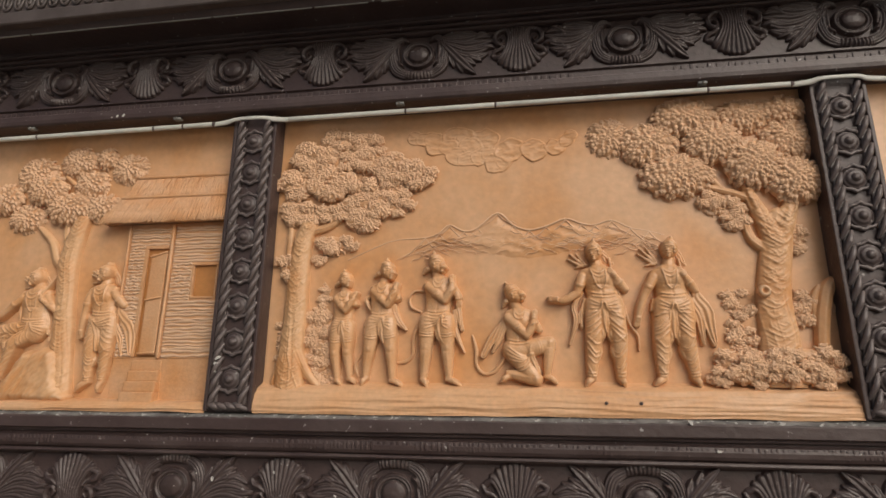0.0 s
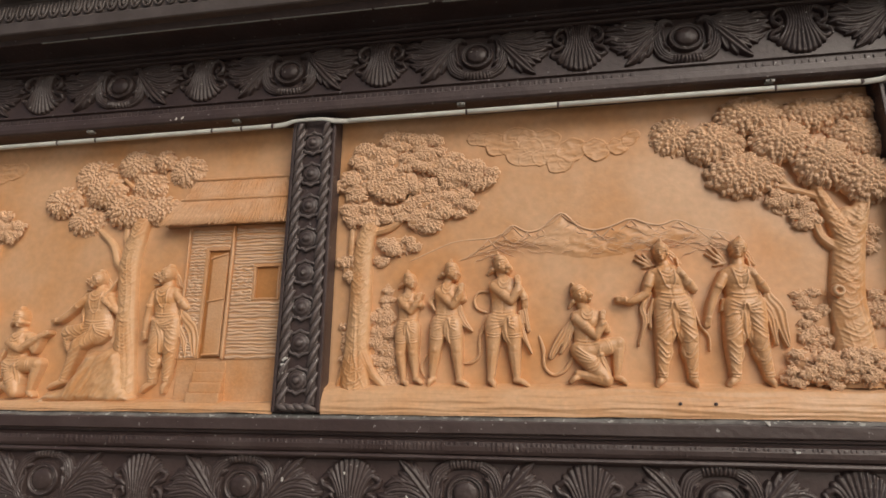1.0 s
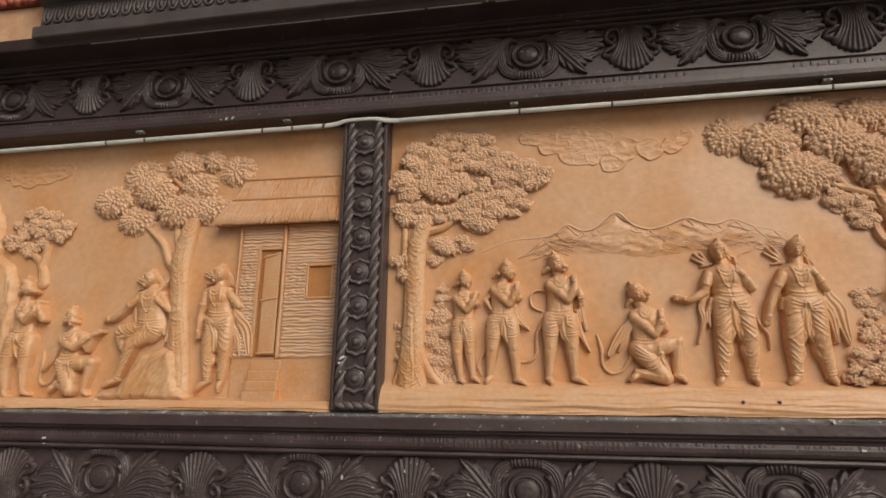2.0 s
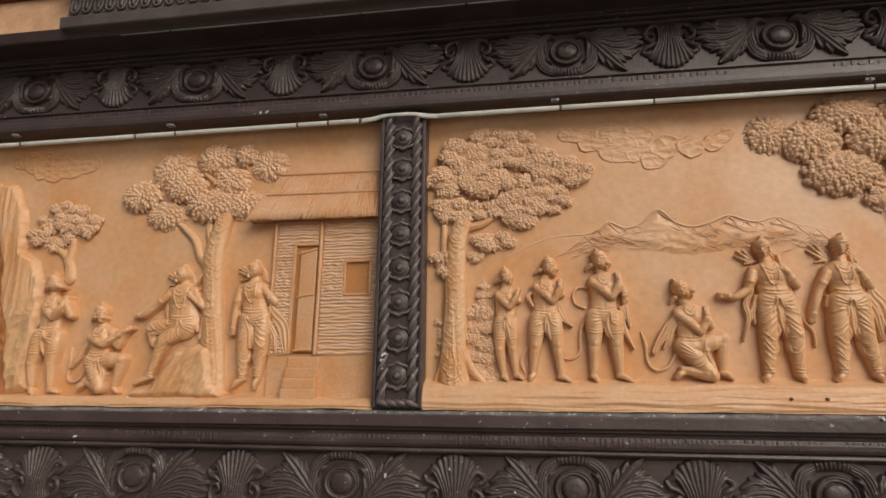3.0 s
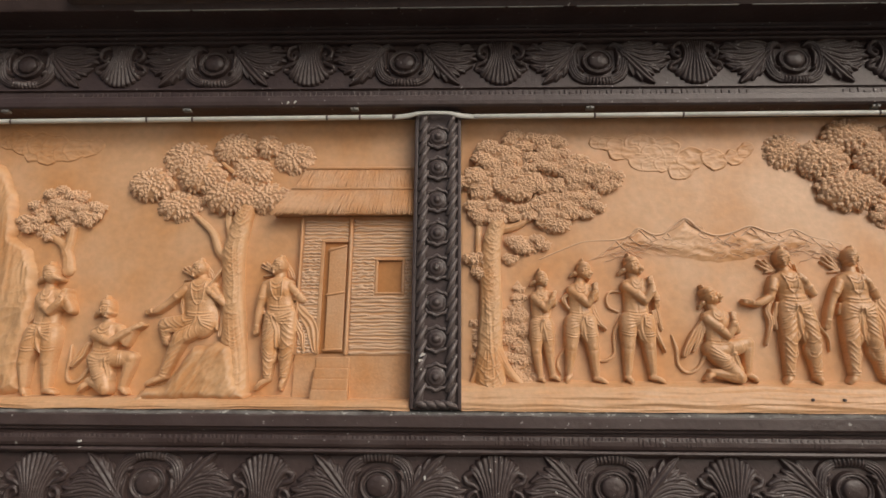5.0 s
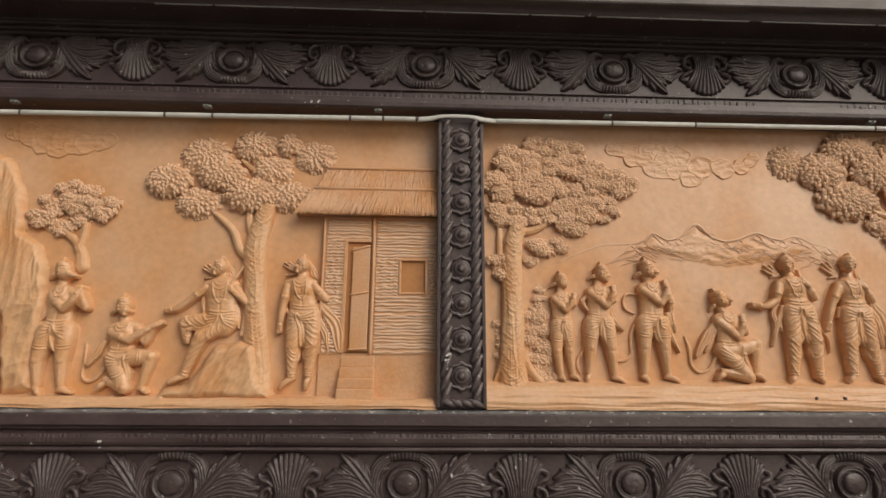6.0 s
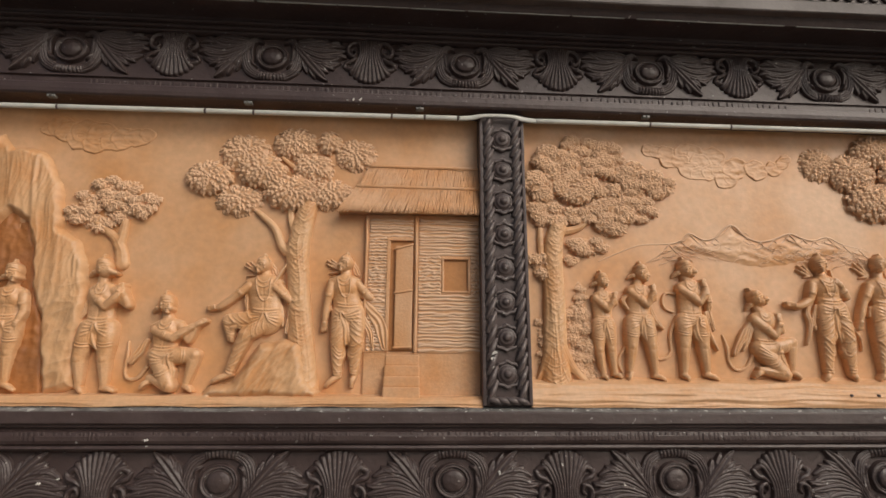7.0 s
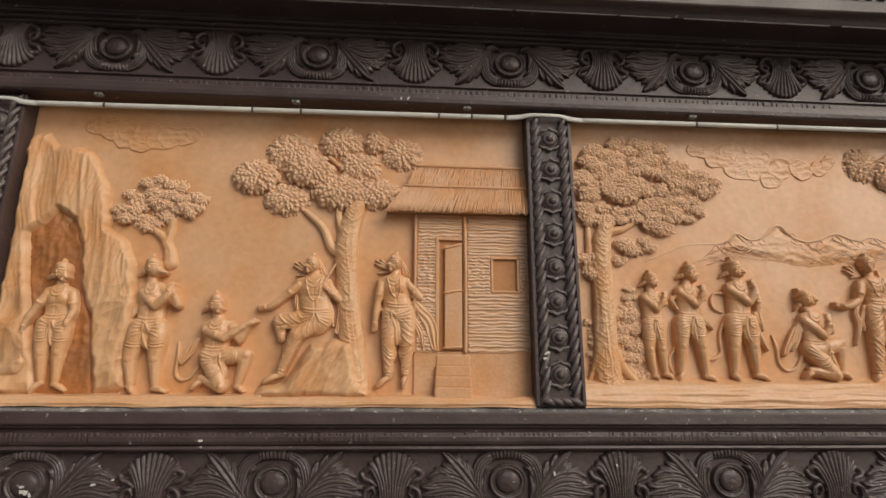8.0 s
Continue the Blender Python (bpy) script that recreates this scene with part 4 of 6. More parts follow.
        for n in range(4):
            o = (n - 1.5) * 0.0040 * s
            c.limb([(e[0] - wz * o, e[1] + wx * o, e[2] + 0.002), (e[0] + wx * 0.013 * s - wz * o, e[1] + wz * 0.013 * s + wx * o, e[2] + 0.002), (e[0] + wx * (0.022 - 0.002 * abs(n - 1)) * s - wz * o, e[1] + wz * (0.022 - 0.002 * abs(n - 1)) * s + wx * o, e[2])], [0.0030 * s, 0.0027 * s, 0.0020 * s], 0.9, 0.0008, n=3)
        for t in (0.50, 0.58):
            c.line([across(up, low, 0.0138, 0.011, t, -1), across(up, low, 0.0138, 0.011, t + 0.04, 0), across(up, low, 0.0138, 0.011, t, 1)], 0.0020 * s, 0.0024 * s)
        for t in (0.74, 0.86):
            c.line([across(b, e, 0.011, 0.009, t, -1), across(b, e, 0.011, 0.009, t + 0.04, 0), across(b, e, 0.011, 0.009, t, 1)], 0.0020 * s, 0.0022 * s)
    return tagged(c.cast("relief_figure", FLESH, seed=head[0] * 9), label, "relief figure", "relief figures")


def leaf_dome(g, cx, cz, rx, rz, rd, base, rng, size=0.024, spread=0.10, droop=0.80, wide=0.66):
    """A clump of foliage: a low dome shingled with leaves whose tips point outwards."""
    blob(g, cx, cz, base, rx * 0.93, rz * 0.93, rd * 0.95, u=18, v=10)
    rings = max(3, int(min(rx, rz) / (size * 0.50)))
    for k in range(rings + 1):
        rho = 0.06 + 0.92 * k / rings
        n = max(4, int(2 * math.pi * rho * (rx + rz) * 0.5 / (size * wide * 0.88)))
        for i in range(n):
            a = 2 * math.pi * (i + 0.5 * (k % 2)) / n + rng.uniform(-1, 1) * spread
            q = rho * rng.uniform(0.96, 1.03)
            up = math.sqrt(max(0.0, 1 - min(q, 0.995) ** 2))
            c, s = math.cos(a), math.sin(a)
            out = Vector((c * q * rd / rx, -up - 0.22, s * q * rd / rz)).normalized()
            b = a + rng.uniform(-2.5, 2.5) * spread
            way = Vector((math.cos(b), 0, math.sin(b) - droop))
            way = (way - out * way.dot(out)).normalized()
            at = W(cx + rx * q * 0.96 * c, cz + rz * q * 0.96 * s, base + rd * up * 0.97 - 0.001)
            leaf(g, at - way * size * 0.45, (way + out * rng.uniform(0.12, 0.26)).normalized(), out, size * rng.uniform(0.9, 1.15), size * wide * rng.uniform(0.85, 1.1))


def leaf_tuft(g, cx, cz, rx, rz, rd, base, rng, size=0.0190):
    """A ragged clump: a low dome with smaller lumps standing on it, all covered with pointed leaves."""
    leaf_dome(g, cx, cz, rx * 0.84, rz * 0.84, rd * 0.6, base - 0.004, rng, size, 0.8, 0.30, 0.62)
    n = max(3, int(rx * rz * 2000))
    for i in range(n):
        a, q = i * 2.39996 + rng.uniform(-0.5, 0.5), 0.35 + 0.58 * rng.random()
        r = min(rx, rz) * rng.uniform(0.34, 0.50)
        leaf_dome(g, cx + rx * q * math.cos(a), cz + rz * q * math.sin(a), r * 1.50, r * 0.95, r * 0.42, base + rd * 0.60 * math.sqrt(1 - q * q), rng, size, 0.8, 0.30, 0.62)


def tree(label, limbs, domes=(), tufts=(), seed=1):
    """limbs: (points, radii); domes and tufts: (x, z, half width, half height, depth)."""
    rng = random.Random(seed)
    e = empty("relief_tree", label, "relief tree", "relief trees")
    allp = [p for pts, radii in limbs for p in pts]
    c = Clay(min(p[0] for p in allp) - 0.12, max(p[0] for p in allp) + 0.12, min(p[1] for p in allp) - 0.03, max(p[1] for p in allp) + 0.04, 0.0019)
    for pts, radii in limbs:
        c.limb([(p[0], p[1], 0.7 * (p[2] if len(p) > 2 else 0.012)) for p in pts], radii, 0.62 if radii[0] < 0.06 else 0.46, 0.007, n=8)
    for pts, radii in limbs:
        line = spline([Vector((p[0], p[1], 0)) for p in pts], 12)
        rs = np.interp(np.linspace(0, 1, len(line)), np.linspace(0, 1, len(radii)), radii)
        if radii[0] > 0.03:                  # bark: creases that sag round the trunk, and long seams
            for p, q in list(zip(line, rs))[1:-1]:
                for k in range(3):
                    a, b = sorted((rng.uniform(-1.0, 0.7), rng.uniform(-0.7, 1.0)))
                    if b - a < 0.35:
                        continue
                    z, m = p.y + rng.uniform(-0.014, 0.014), (a + b) / 2
                    c.line([(p.x + q * a, z + 0.020 * abs(a)), (p.x + q * m, z - 0.008 + 0.014 * abs(m)), (p.x + q * b, z + 0.020 * abs(b))], rng.uniform(0.0016, 0.0030), rng.uniform(0.0008, 0.0016))
            for k in range(5):
                u = rng.uniform(-0.8, 0.8)
                a = rng.randrange(0, len(line) // 2)
                c.line([(p.x + q * (u + 0.12 * math.sin(n * 0.6)), p.y) for n, (p, q) in enumerate(list(zip(line, rs))[a:a + len(line) // 3 + 3:3])], 0.0028, rng.choice((-0.0014, 0.0014)))
        else:
            for k in range(2):
                u = rng.uniform(-0.6, 0.6)
                c.line([(p.x + q * u, p.y) for p, q in list(zip(line, rs))[::4]], 0.0016, 0.0012)
    c.cast("trunk", ROCKY, e, "ringed bark trunk with forking limbs", seed=seed * 1.7, rough=0.0012)
    for c in domes:
        g = geo()
        leaf_dome(g, c[0], c[1], c[2] * 1.06, c[3] * 1.03, c[4] * 0.70, rng.uniform(-0.006, 0.014), rng, 0.0205, 0.22, 0.70, 0.80)
        obj("leaf_clump", g, LEAFY, e, smooth=False)
    for c in tufts:
        g = geo()
        leaf_tuft(g, c[0], c[1], c[2] * 1.1, c[3] * 1.1, c[4] * 0.6, 0.002 + rng.uniform(0, 0.008), rng)
        obj("leaf_clump", g, LEAFY, e, smooth=False)
    return e


def bush(label, tufts, seed):
    rng = random.Random(seed)
    e = empty("relief_bush", label, "relief bush", "relief bushes")
    for c in tufts:
        g = geo()
        leaf_tuft(g, c[0], c[1], c[2] * 1.1, c[3] * 1.1, c[4] * 0.6, 0.45 * c[4] if c[4] > 0.03 else 0.0, rng, 0.0175)
        obj("leaf_clump", g, LEAFY, e, smooth=False)
    return e


def cloud(label, puffs):
    """Flat scalloped lobes, each overlapping the one before; puffs: (x, z, radius)."""
    def shapes(f, X, Z):
        wob = np.vectorize(lambda x, z: noise.noise(Vector((x * 34, z * 34, 2.0))))(X, Z)
        crease = np.vectorize(lambda x, z: ridged(x, z, 18, 42, 4.0))(X, Z)
        for i, (x, z, r) in enumerate(puffs):
            r *= 1.15
            d = np.hypot(X - x, (Z - z) / 0.86) + 0.010 * wob
            h = 0.0022 + 0.0004 * (i % 3) + 0.0014 * np.exp(-((d - r * 0.92) / (0.09 * r)) ** 2) + 0.0022 * crease
            f[:] = np.where(d < r, h * np.clip((r - d) / 0.0025, 0.5, 1), f)
    P = np.array(puffs)
    g = relief(P[:, 0].min() - 0.06, P[:, 0].max() + 0.06, P[:, 1].min() - 0.06, P[:, 1].max() + 0.06, shapes, 0.0025)
    ob = obj("relief_cloud", g, PEACH)
    ob.location.y = BACK
    return tagged(ob, label, "relief cloud", "relief clouds")


def earth(x0, x1, seed, label, drop=0.0):
    """The strip of earth along the foot of a panel."""
    g = geo()
    keys = [(1.506, 0.058), (1.530, 0.060), (1.545, 0.056), (1.558, 0.050), (1.570, 0.044), (1.580, 0.036), (1.588, 0.020), (1.596, 0.004), (1.604, -0.006)]
    prof = [(z, float(np.interp(z, [k[0] for k in keys], [k[1] for k in keys]))) for z in np.linspace(1.506, 1.604, 40)]
    prof = [(1.506 + (z - 1.506) * (1 - drop / 0.08), d) for z, d in prof]
    nx = 320
    verts, faces = [], []
    for i in range(nx + 1):
        x = x0 + (x1 - x0) * i / nx
        for j, (z, d) in enumerate(prof):
            u = z + 0.006 * noise.noise(Vector((x * 4, z * 9, seed + 3)))
            w = ridged(x + seed, u, 2.2, 62, seed) + 0.35 * ridged(x + seed, u, 7, 130, seed + 2)
            verts.append(W(x, z + 0.004 * noise.noise(Vector((x * 6, j * 0.07, seed))), d + 0.0042 * w - 0.002))
    n = len(prof)
    for i in range(nx):
        for j in range(n - 1):
            a = i * n + j
            faces.append((a, a + 1, a + n + 1, a + n))
    add(g, verts, faces)
    return tagged(obj("relief_earth", g, EARTH), label, "relief ground", kind="structure")


def ridged(x, z, fx, fz, seed):
    return 1 - 2 * abs(noise.noise(Vector((x * fx, z * fz, seed)))) - 2 * 0.4 * abs(noise.noise(Vector((x * fx * 2.3, z * fz * 2.3, seed + 5))))


# ---------------------------------------------------------------- the meeting panel
earth(RIGHT[0], RIGHT[1], 3.0, "rippled ochre earth along the foot of the meeting relief")

g = geo()
ridge = [(-0.526, 1.988), (-0.446, 2.023), (-0.372, 2.049), (-0.272, 2.055), (-0.227, 2.068), (-0.193, 2.095), (-0.147, 2.073), (-0.102, 2.082), (-0.038, 2.13), (0.011, 2.087), (0.061, 2.07), (0.113, 2.08), (0.174, 2.102), (0.222, 2.085), (0.263, 2.079), (0.313, 2.092), (0.367, 2.066), (0.421, 2.054), (0.463, 2.04)]
low = [(0.455, 2.006), (0.354, 2.022), (0.205, 1.992), (0.053, 1.966), (-0.056, 1.982), (-0.184, 2.022), (-0.327, 2.035)]
patch(g, ridge + low, 0.0030, 0.030, lambda x, z, f: 0.0022 * ridged(x + z, z, 11, 30, 2.0) + 0.0018 * ridged(x - z, z, 34, 64, 6.0), rough=0.003)
tube(g, lay(ridge, 0.0), [0.0018, 0.0030, 0.0036, 0.0032, 0.0018], seg=7, n=4)
rng = random.Random(31)
for i in range(120):
    a = ridge[rng.randrange(3, len(ridge) - 1)]
    x, z = a[0] + rng.uniform(-0.03, 0.03), a[1] - rng.uniform(0.012, 0.075)
    s = rng.choice((-1, 1))
    tube(g, lay([(x, z), (x + s * 0.02, z - 0.012 + rng.uniform(-0.004, 0.004)), (x + s * 0.035, z - 0.012), (x + s * rng.uniform(0.04, 0.07), z - 0.024)], 0.0046), [0.0005, 0.0014, 0.0012, 0.0005], seg=6, n=3)
for k in range(3, len(ridge) - 1):           # spurs that run down from the crest
    x, z = ridge[k]
    for s in (-1, 1):
        l = rng.uniform(0.05, 0.10)
        tube(g, lay([(x, z - 0.003), (x + s * l * 0.4, z - l * 0.45), (x + s * l, z - l * 0.75)], 0.001), [0.0018, 0.0022, 0.0006], seg=6)
tagged(obj("relief_mountains", g, PEACH), "low ochre relief of a far mountain ridge", "relief mountains")

cloud("faint curling cloud in low relief over the mountains", [(*p, r) for p, r in zip(
    [(-0.313, 2.407), (-0.282, 2.401), (-0.241, 2.369), (-0.249, 2.399), (-0.171, 2.398), (-0.141, 2.404), (-0.072, 2.387), (-0.196, 2.367), (-0.126, 2.362), (-0.171, 2.333), (-0.134, 2.322), (-0.087, 2.328), (-0.058, 2.334), (-0.044, 2.301), (-0.013, 2.300), (0.006, 2.346), (0.084, 2.343), (0.151, 2.349), (0.184, 2.369), (0.201, 2.392)],
    (0.026, 0.026, 0.031, 0.029, 0.044, 0.026, 0.040, 0.029, 0.036, 0.033, 0.029, 0.033, 0.029, 0.035, 0.023, 0.044, 0.041, 0.031, 0.023, 0.018))])

tree("ochre relief tree with ragged layered foliage beside the middle post",
     [([(-0.689, 1.551, 0.006), (-0.694, 1.601, 0.010), (-0.694, 1.696, 0.016), (-0.689, 1.821, 0.016), (-0.688, 1.950, 0.016), (-0.682, 2.045, 0.016), (-0.663, 2.112, 0.014)], [0.056, 0.049, 0.041, 0.037, 0.034, 0.032, 0.027]),
      ([(-0.655, 2.087), (-0.594, 2.104), (-0.548, 2.147), (-0.532, 2.205)], [0.016, 0.013, 0.011, 0.009]),
      ([(-0.712, 1.913), (-0.727, 2.008), (-0.727, 2.095)], [0.013, 0.012, 0.010]),
      ([(-0.676, 1.700, 0.022), (-0.645, 1.636, 0.020), (-0.605, 1.593, 0.014), (-0.576, 1.580, 0.008)], [0.020, 0.017, 0.011, 0.005]), ([(-0.686, 1.687, 0.026), (-0.670, 1.627, 0.030), (-0.651, 1.576, 0.030)], [0.018, 0.016, 0.006]), ([(-0.701, 1.687, 0.026), (-0.703, 1.627, 0.030), (-0.706, 1.576, 0.030)], [0.018, 0.015, 0.006]), ([(-0.713, 1.700, 0.022), (-0.730, 1.635, 0.020), (-0.755, 1.586, 0.012)], [0.020, 0.015, 0.006])],
     tufts=[(*p, a, b, d) for p, a, b, d in zip(
         [(-0.563, 2.406), (-0.477, 2.396), (-0.680, 2.350), (-0.589, 2.330), (-0.460, 2.323), (-0.362, 2.287), (-0.304, 2.254), (-0.714, 2.255), (-0.603, 2.243), (-0.485, 2.233), (-0.388, 2.219), (-0.695, 2.147), (-0.597, 2.147), (-0.462, 2.153), (-0.368, 2.169), (-0.479, 2.105), (-0.571, 2.037), (-0.720, 1.960), (-0.625, 1.990)],
         (0.085, 0.055, 0.075, 0.07, 0.08, 0.07, 0.06, 0.065, 0.075, 0.06, 0.06, 0.075, 0.05, 0.075, 0.05, 0.05, 0.058, 0.040, 0.02),
         (0.042, 0.036, 0.050, 0.040, 0.045, 0.050, 0.040, 0.055, 0.055, 0.040, 0.040, 0.045, 0.034, 0.050, 0.035, 0.028, 0.036, 0.042, 0.016),
         (0.03, 0.026, 0.034, 0.036, 0.04, 0.036, 0.028, 0.034, 0.042, 0.034, 0.034, 0.038, 0.026, 0.036, 0.030, 0.028, 0.03, 0.026, 0.014))], seed=3)
bush("ochre relief shrubs at the foot of the ragged tree", [(*p, a, b, 0.02) for p, a, b in zip([(-0.619, 1.784), (-0.606, 1.713), (-0.617, 1.653), (-0.591, 1.614), (-0.735, 1.732), (-0.732, 1.661)], (0.035, 0.045, 0.038, 0.045, 0.018, 0.016), (0.05, 0.06, 0.05, 0.03, 0.05, 0.05))], 11)
bush("tall narrow ochre relief shrub beside the ragged tree", [(*p, a, b, 0.018) for p, a, b in zip([(-0.600, 1.888), (-0.601, 1.852), (-0.602, 1.809), (-0.588, 1.766)], (0.013, 0.018, 0.024, 0.028), (0.026, 0.028, 0.030, 0.030))], 12)

tree("ochre relief tree with domed foliage and a knotted trunk",
     [([(0.743, 1.620, 0.004), (0.745, 1.670, 0.006), (0.746, 1.738, 0.010), (0.746, 1.825, 0.008), (0.758, 1.914, 0.010), (0.775, 1.998, 0.012), (0.792, 2.074, 0.010)], [0.066, 0.060, 0.053, 0.049, 0.046, 0.044, 0.038]),
      ([(0.769, 2.006), (0.744, 2.085), (0.720, 2.148), (0.704, 2.197)], [0.034, 0.025, 0.019, 0.013]),
      ([(0.731, 2.135), (0.672, 2.162), (0.618, 2.179), (0.580, 2.203)], [0.014, 0.012, 0.010, 0.008]),
      ([(0.746, 1.982), (0.709, 2.017), (0.695, 2.066), (0.683, 2.101)], [0.018, 0.014, 0.011, 0.008]),
      ([(0.802, 2.056), (0.824, 2.108), (0.842, 2.151)], [0.032, 0.024, 0.016]), ([(0.642, 2.178), (0.616, 2.212), (0.608, 2.244)], [0.010, 0.009, 0.008])],
     domes=[(*p, a, b, d) for p, a, b, d in zip(
         [(0.321, 2.366), (0.849, 2.427), (0.725, 2.413), (0.551, 2.417), (0.439, 2.335), (0.851, 2.328), (0.629, 2.327), (0.738, 2.250), (0.516, 2.225), (0.848, 2.193)],
         (0.066, 0.070, 0.092, 0.095, 0.090, 0.085, 0.088, 0.086, 0.108, 0.085),
         (0.066, 0.046, 0.058, 0.066, 0.070, 0.078, 0.072, 0.080, 0.074, 0.074),
         (0.030, 0.034, 0.044, 0.044, 0.042, 0.050, 0.050, 0.056, 0.046, 0.052))],
     tufts=[(*p, a, b, 0.02) for p, a, b in zip([(0.636, 2.125), (0.670, 2.079), (0.609, 2.144), (0.832, 2.026), (0.853, 2.141)], (0.06, 0.045, 0.04, 0.025, 0.045), (0.036, 0.030, 0.026, 0.045, 0.02))], seed=5)
g = geo()
p = (0.713, 1.856)
lathe(g, p[0], p[1], BACK - 0.038, [(0, -0.004), (0.004, -0.003), (0.008, 0.004), (0.012, 0.007), (0.016, 0.003), (0.019, -0.006)], 16)
tagged(obj("trunk_knot", g, FLESH), "round knot standing on the ringed trunk", "relief knot")
bush("ochre relief shrubs crowding the foot of the knotted tree", [(*p, a, b, d) for p, a, b, d in zip(
    [(0.632, 1.848), (0.651, 1.802), (0.636, 1.754), (0.643, 1.713), (0.622, 1.660), (0.684, 1.660), (0.582, 1.617), (0.653, 1.624), (0.733, 1.630), (0.734, 1.670), (0.803, 1.669), (0.811, 1.624), (0.862, 1.660), (0.868, 1.627), (0.836, 1.796), (0.830, 1.835)],
    (0.034, 0.042, 0.038, 0.052, 0.06, 0.06, 0.05, 0.07, 0.07, 0.06, 0.07, 0.07, 0.05, 0.05, 0.042, 0.03),
    (0.022, 0.028, 0.024, 0.028, 0.030, 0.030, 0.024, 0.030, 0.030, 0.028, 0.030, 0.030, 0.034, 0.026, 0.046, 0.026),
    (0.018, 0.018, 0.018, 0.024, 0.034, 0.056, 0.040, 0.054, 0.064, 0.064, 0.056, 0.052, 0.036, 0.036, 0.018, 0.016))], 17)
g = geo()
tube(g, lay([(0.854, 1.706), (0.866, 1.783), (0.886, 1.855), (0.905, 1.886)], 0.006), [0.020, 0.022, 0.022, 0.016], seg=8)
tube(g, lay([(0.846, 1.784), (0.851, 1.839), (0.869, 1.871)], 0.006), [0.006, 0.010, 0.008], seg=8)
tagged(sculpted(obj("relief_stump", g, ROCKY)), "broken ochre relief stump near the far post", "relief stump", "relief stumps")

figure("small standing ochre relief figure with folded arms and cap", 0.84, (-0.525, 1.921), 0.75, 0, [(-0.554, 1.866), (-0.499, 1.871)], [(-0.546, 1.772), (-0.512, 1.772)],
       [[(-0.552, 1.859, 0.02), (-0.517, 1.818, 0.034), (-0.497, 1.845, 0.038), (-0.491, 1.861, 0.034)], [(-0.5, 1.864, 0.02), (-0.488, 1.839, 0.026), (-0.508, 1.839, 0.034)]],
       [[(-0.549, 1.688), (-0.539, 1.611), (-0.528, 1.594)], [(-0.509, 1.691), (-0.501, 1.617), (-0.482, 1.599)]], tail=[(-0.561, 1.759), (-0.57, 1.701), (-0.574, 1.66), (-0.588, 1.64), (-0.607, 1.634)], flap=[(-0.525, 1.781), (-0.521, 1.741), (-0.511, 1.703)])
figure("standing ochre relief figure with crossed arms and pointed cap", 0.97, (-0.388, 1.948), 0.9, -6, [(-0.433, 1.89), (-0.37, 1.892)], [(-0.43, 1.782), (-0.382, 1.783)],
       [[(-0.431, 1.883, 0.02), (-0.383, 1.835, 0.036), (-0.36, 1.869, 0.04), (-0.358, 1.884, 0.036)], [(-0.37, 1.883, 0.02), (-0.354, 1.857, 0.024), (-0.374, 1.853, 0.034)]],
       [[(-0.439, 1.7), (-0.449, 1.621), (-0.459, 1.592)], [(-0.372, 1.702), (-0.365, 1.613), (-0.336, 1.591)]], tail=[(-0.454, 1.758), (-0.459, 1.7), (-0.479, 1.666), (-0.483, 1.643), (-0.473, 1.617)],
       strips=[([(-0.364, 1.833), (-0.356, 1.792), (-0.326, 1.758)], [.008, .012, .004]), ([(-0.439, 1.871), (-0.456, 1.853), (-0.443, 1.823)], [.005, .008, .004])], flap=[(-0.397, 1.791), (-0.4, 1.757), (-0.393, 1.717)])
figure("sturdy standing ochre relief figure with joined palms and drape", 1.03, (-0.231, 1.965), 0.95, 4, [(-0.257, 1.905), (-0.186, 1.907)], [(-0.256, 1.786), (-0.201, 1.785)],
       [[(-0.257, 1.895, 0.021), (-0.202, 1.845, 0.038), (-0.18, 1.882, 0.042), (-0.181, 1.903, 0.038)], [(-0.186, 1.896, 0.019), (-0.163, 1.86, 0.02), (-0.162, 1.847, 0.018)]],
       [[(-0.261, 1.707), (-0.268, 1.617), (-0.257, 1.589)], [(-0.196, 1.704), (-0.191, 1.618), (-0.157, 1.592)]], muzzle=0.3, tail=[(-0.277, 1.791), (-0.298, 1.75), (-0.303, 1.716), (-0.304, 1.682), (-0.326, 1.662), (-0.352, 1.659)],
       strips=[([(-0.163, 1.847), (-0.161, 1.806), (-0.152, 1.757)], [.008, .009, .006]), ([(-0.175, 1.812), (-0.169, 1.749), (-0.145, 1.689)], [.007, .009, .003])], loops=[[(-0.269, 1.879), (-0.302, 1.879), (-0.317, 1.857), (-0.311, 1.829), (-0.283, 1.815)]], flap=[(-0.212, 1.793), (-0.221, 1.75), (-0.202, 1.708)])
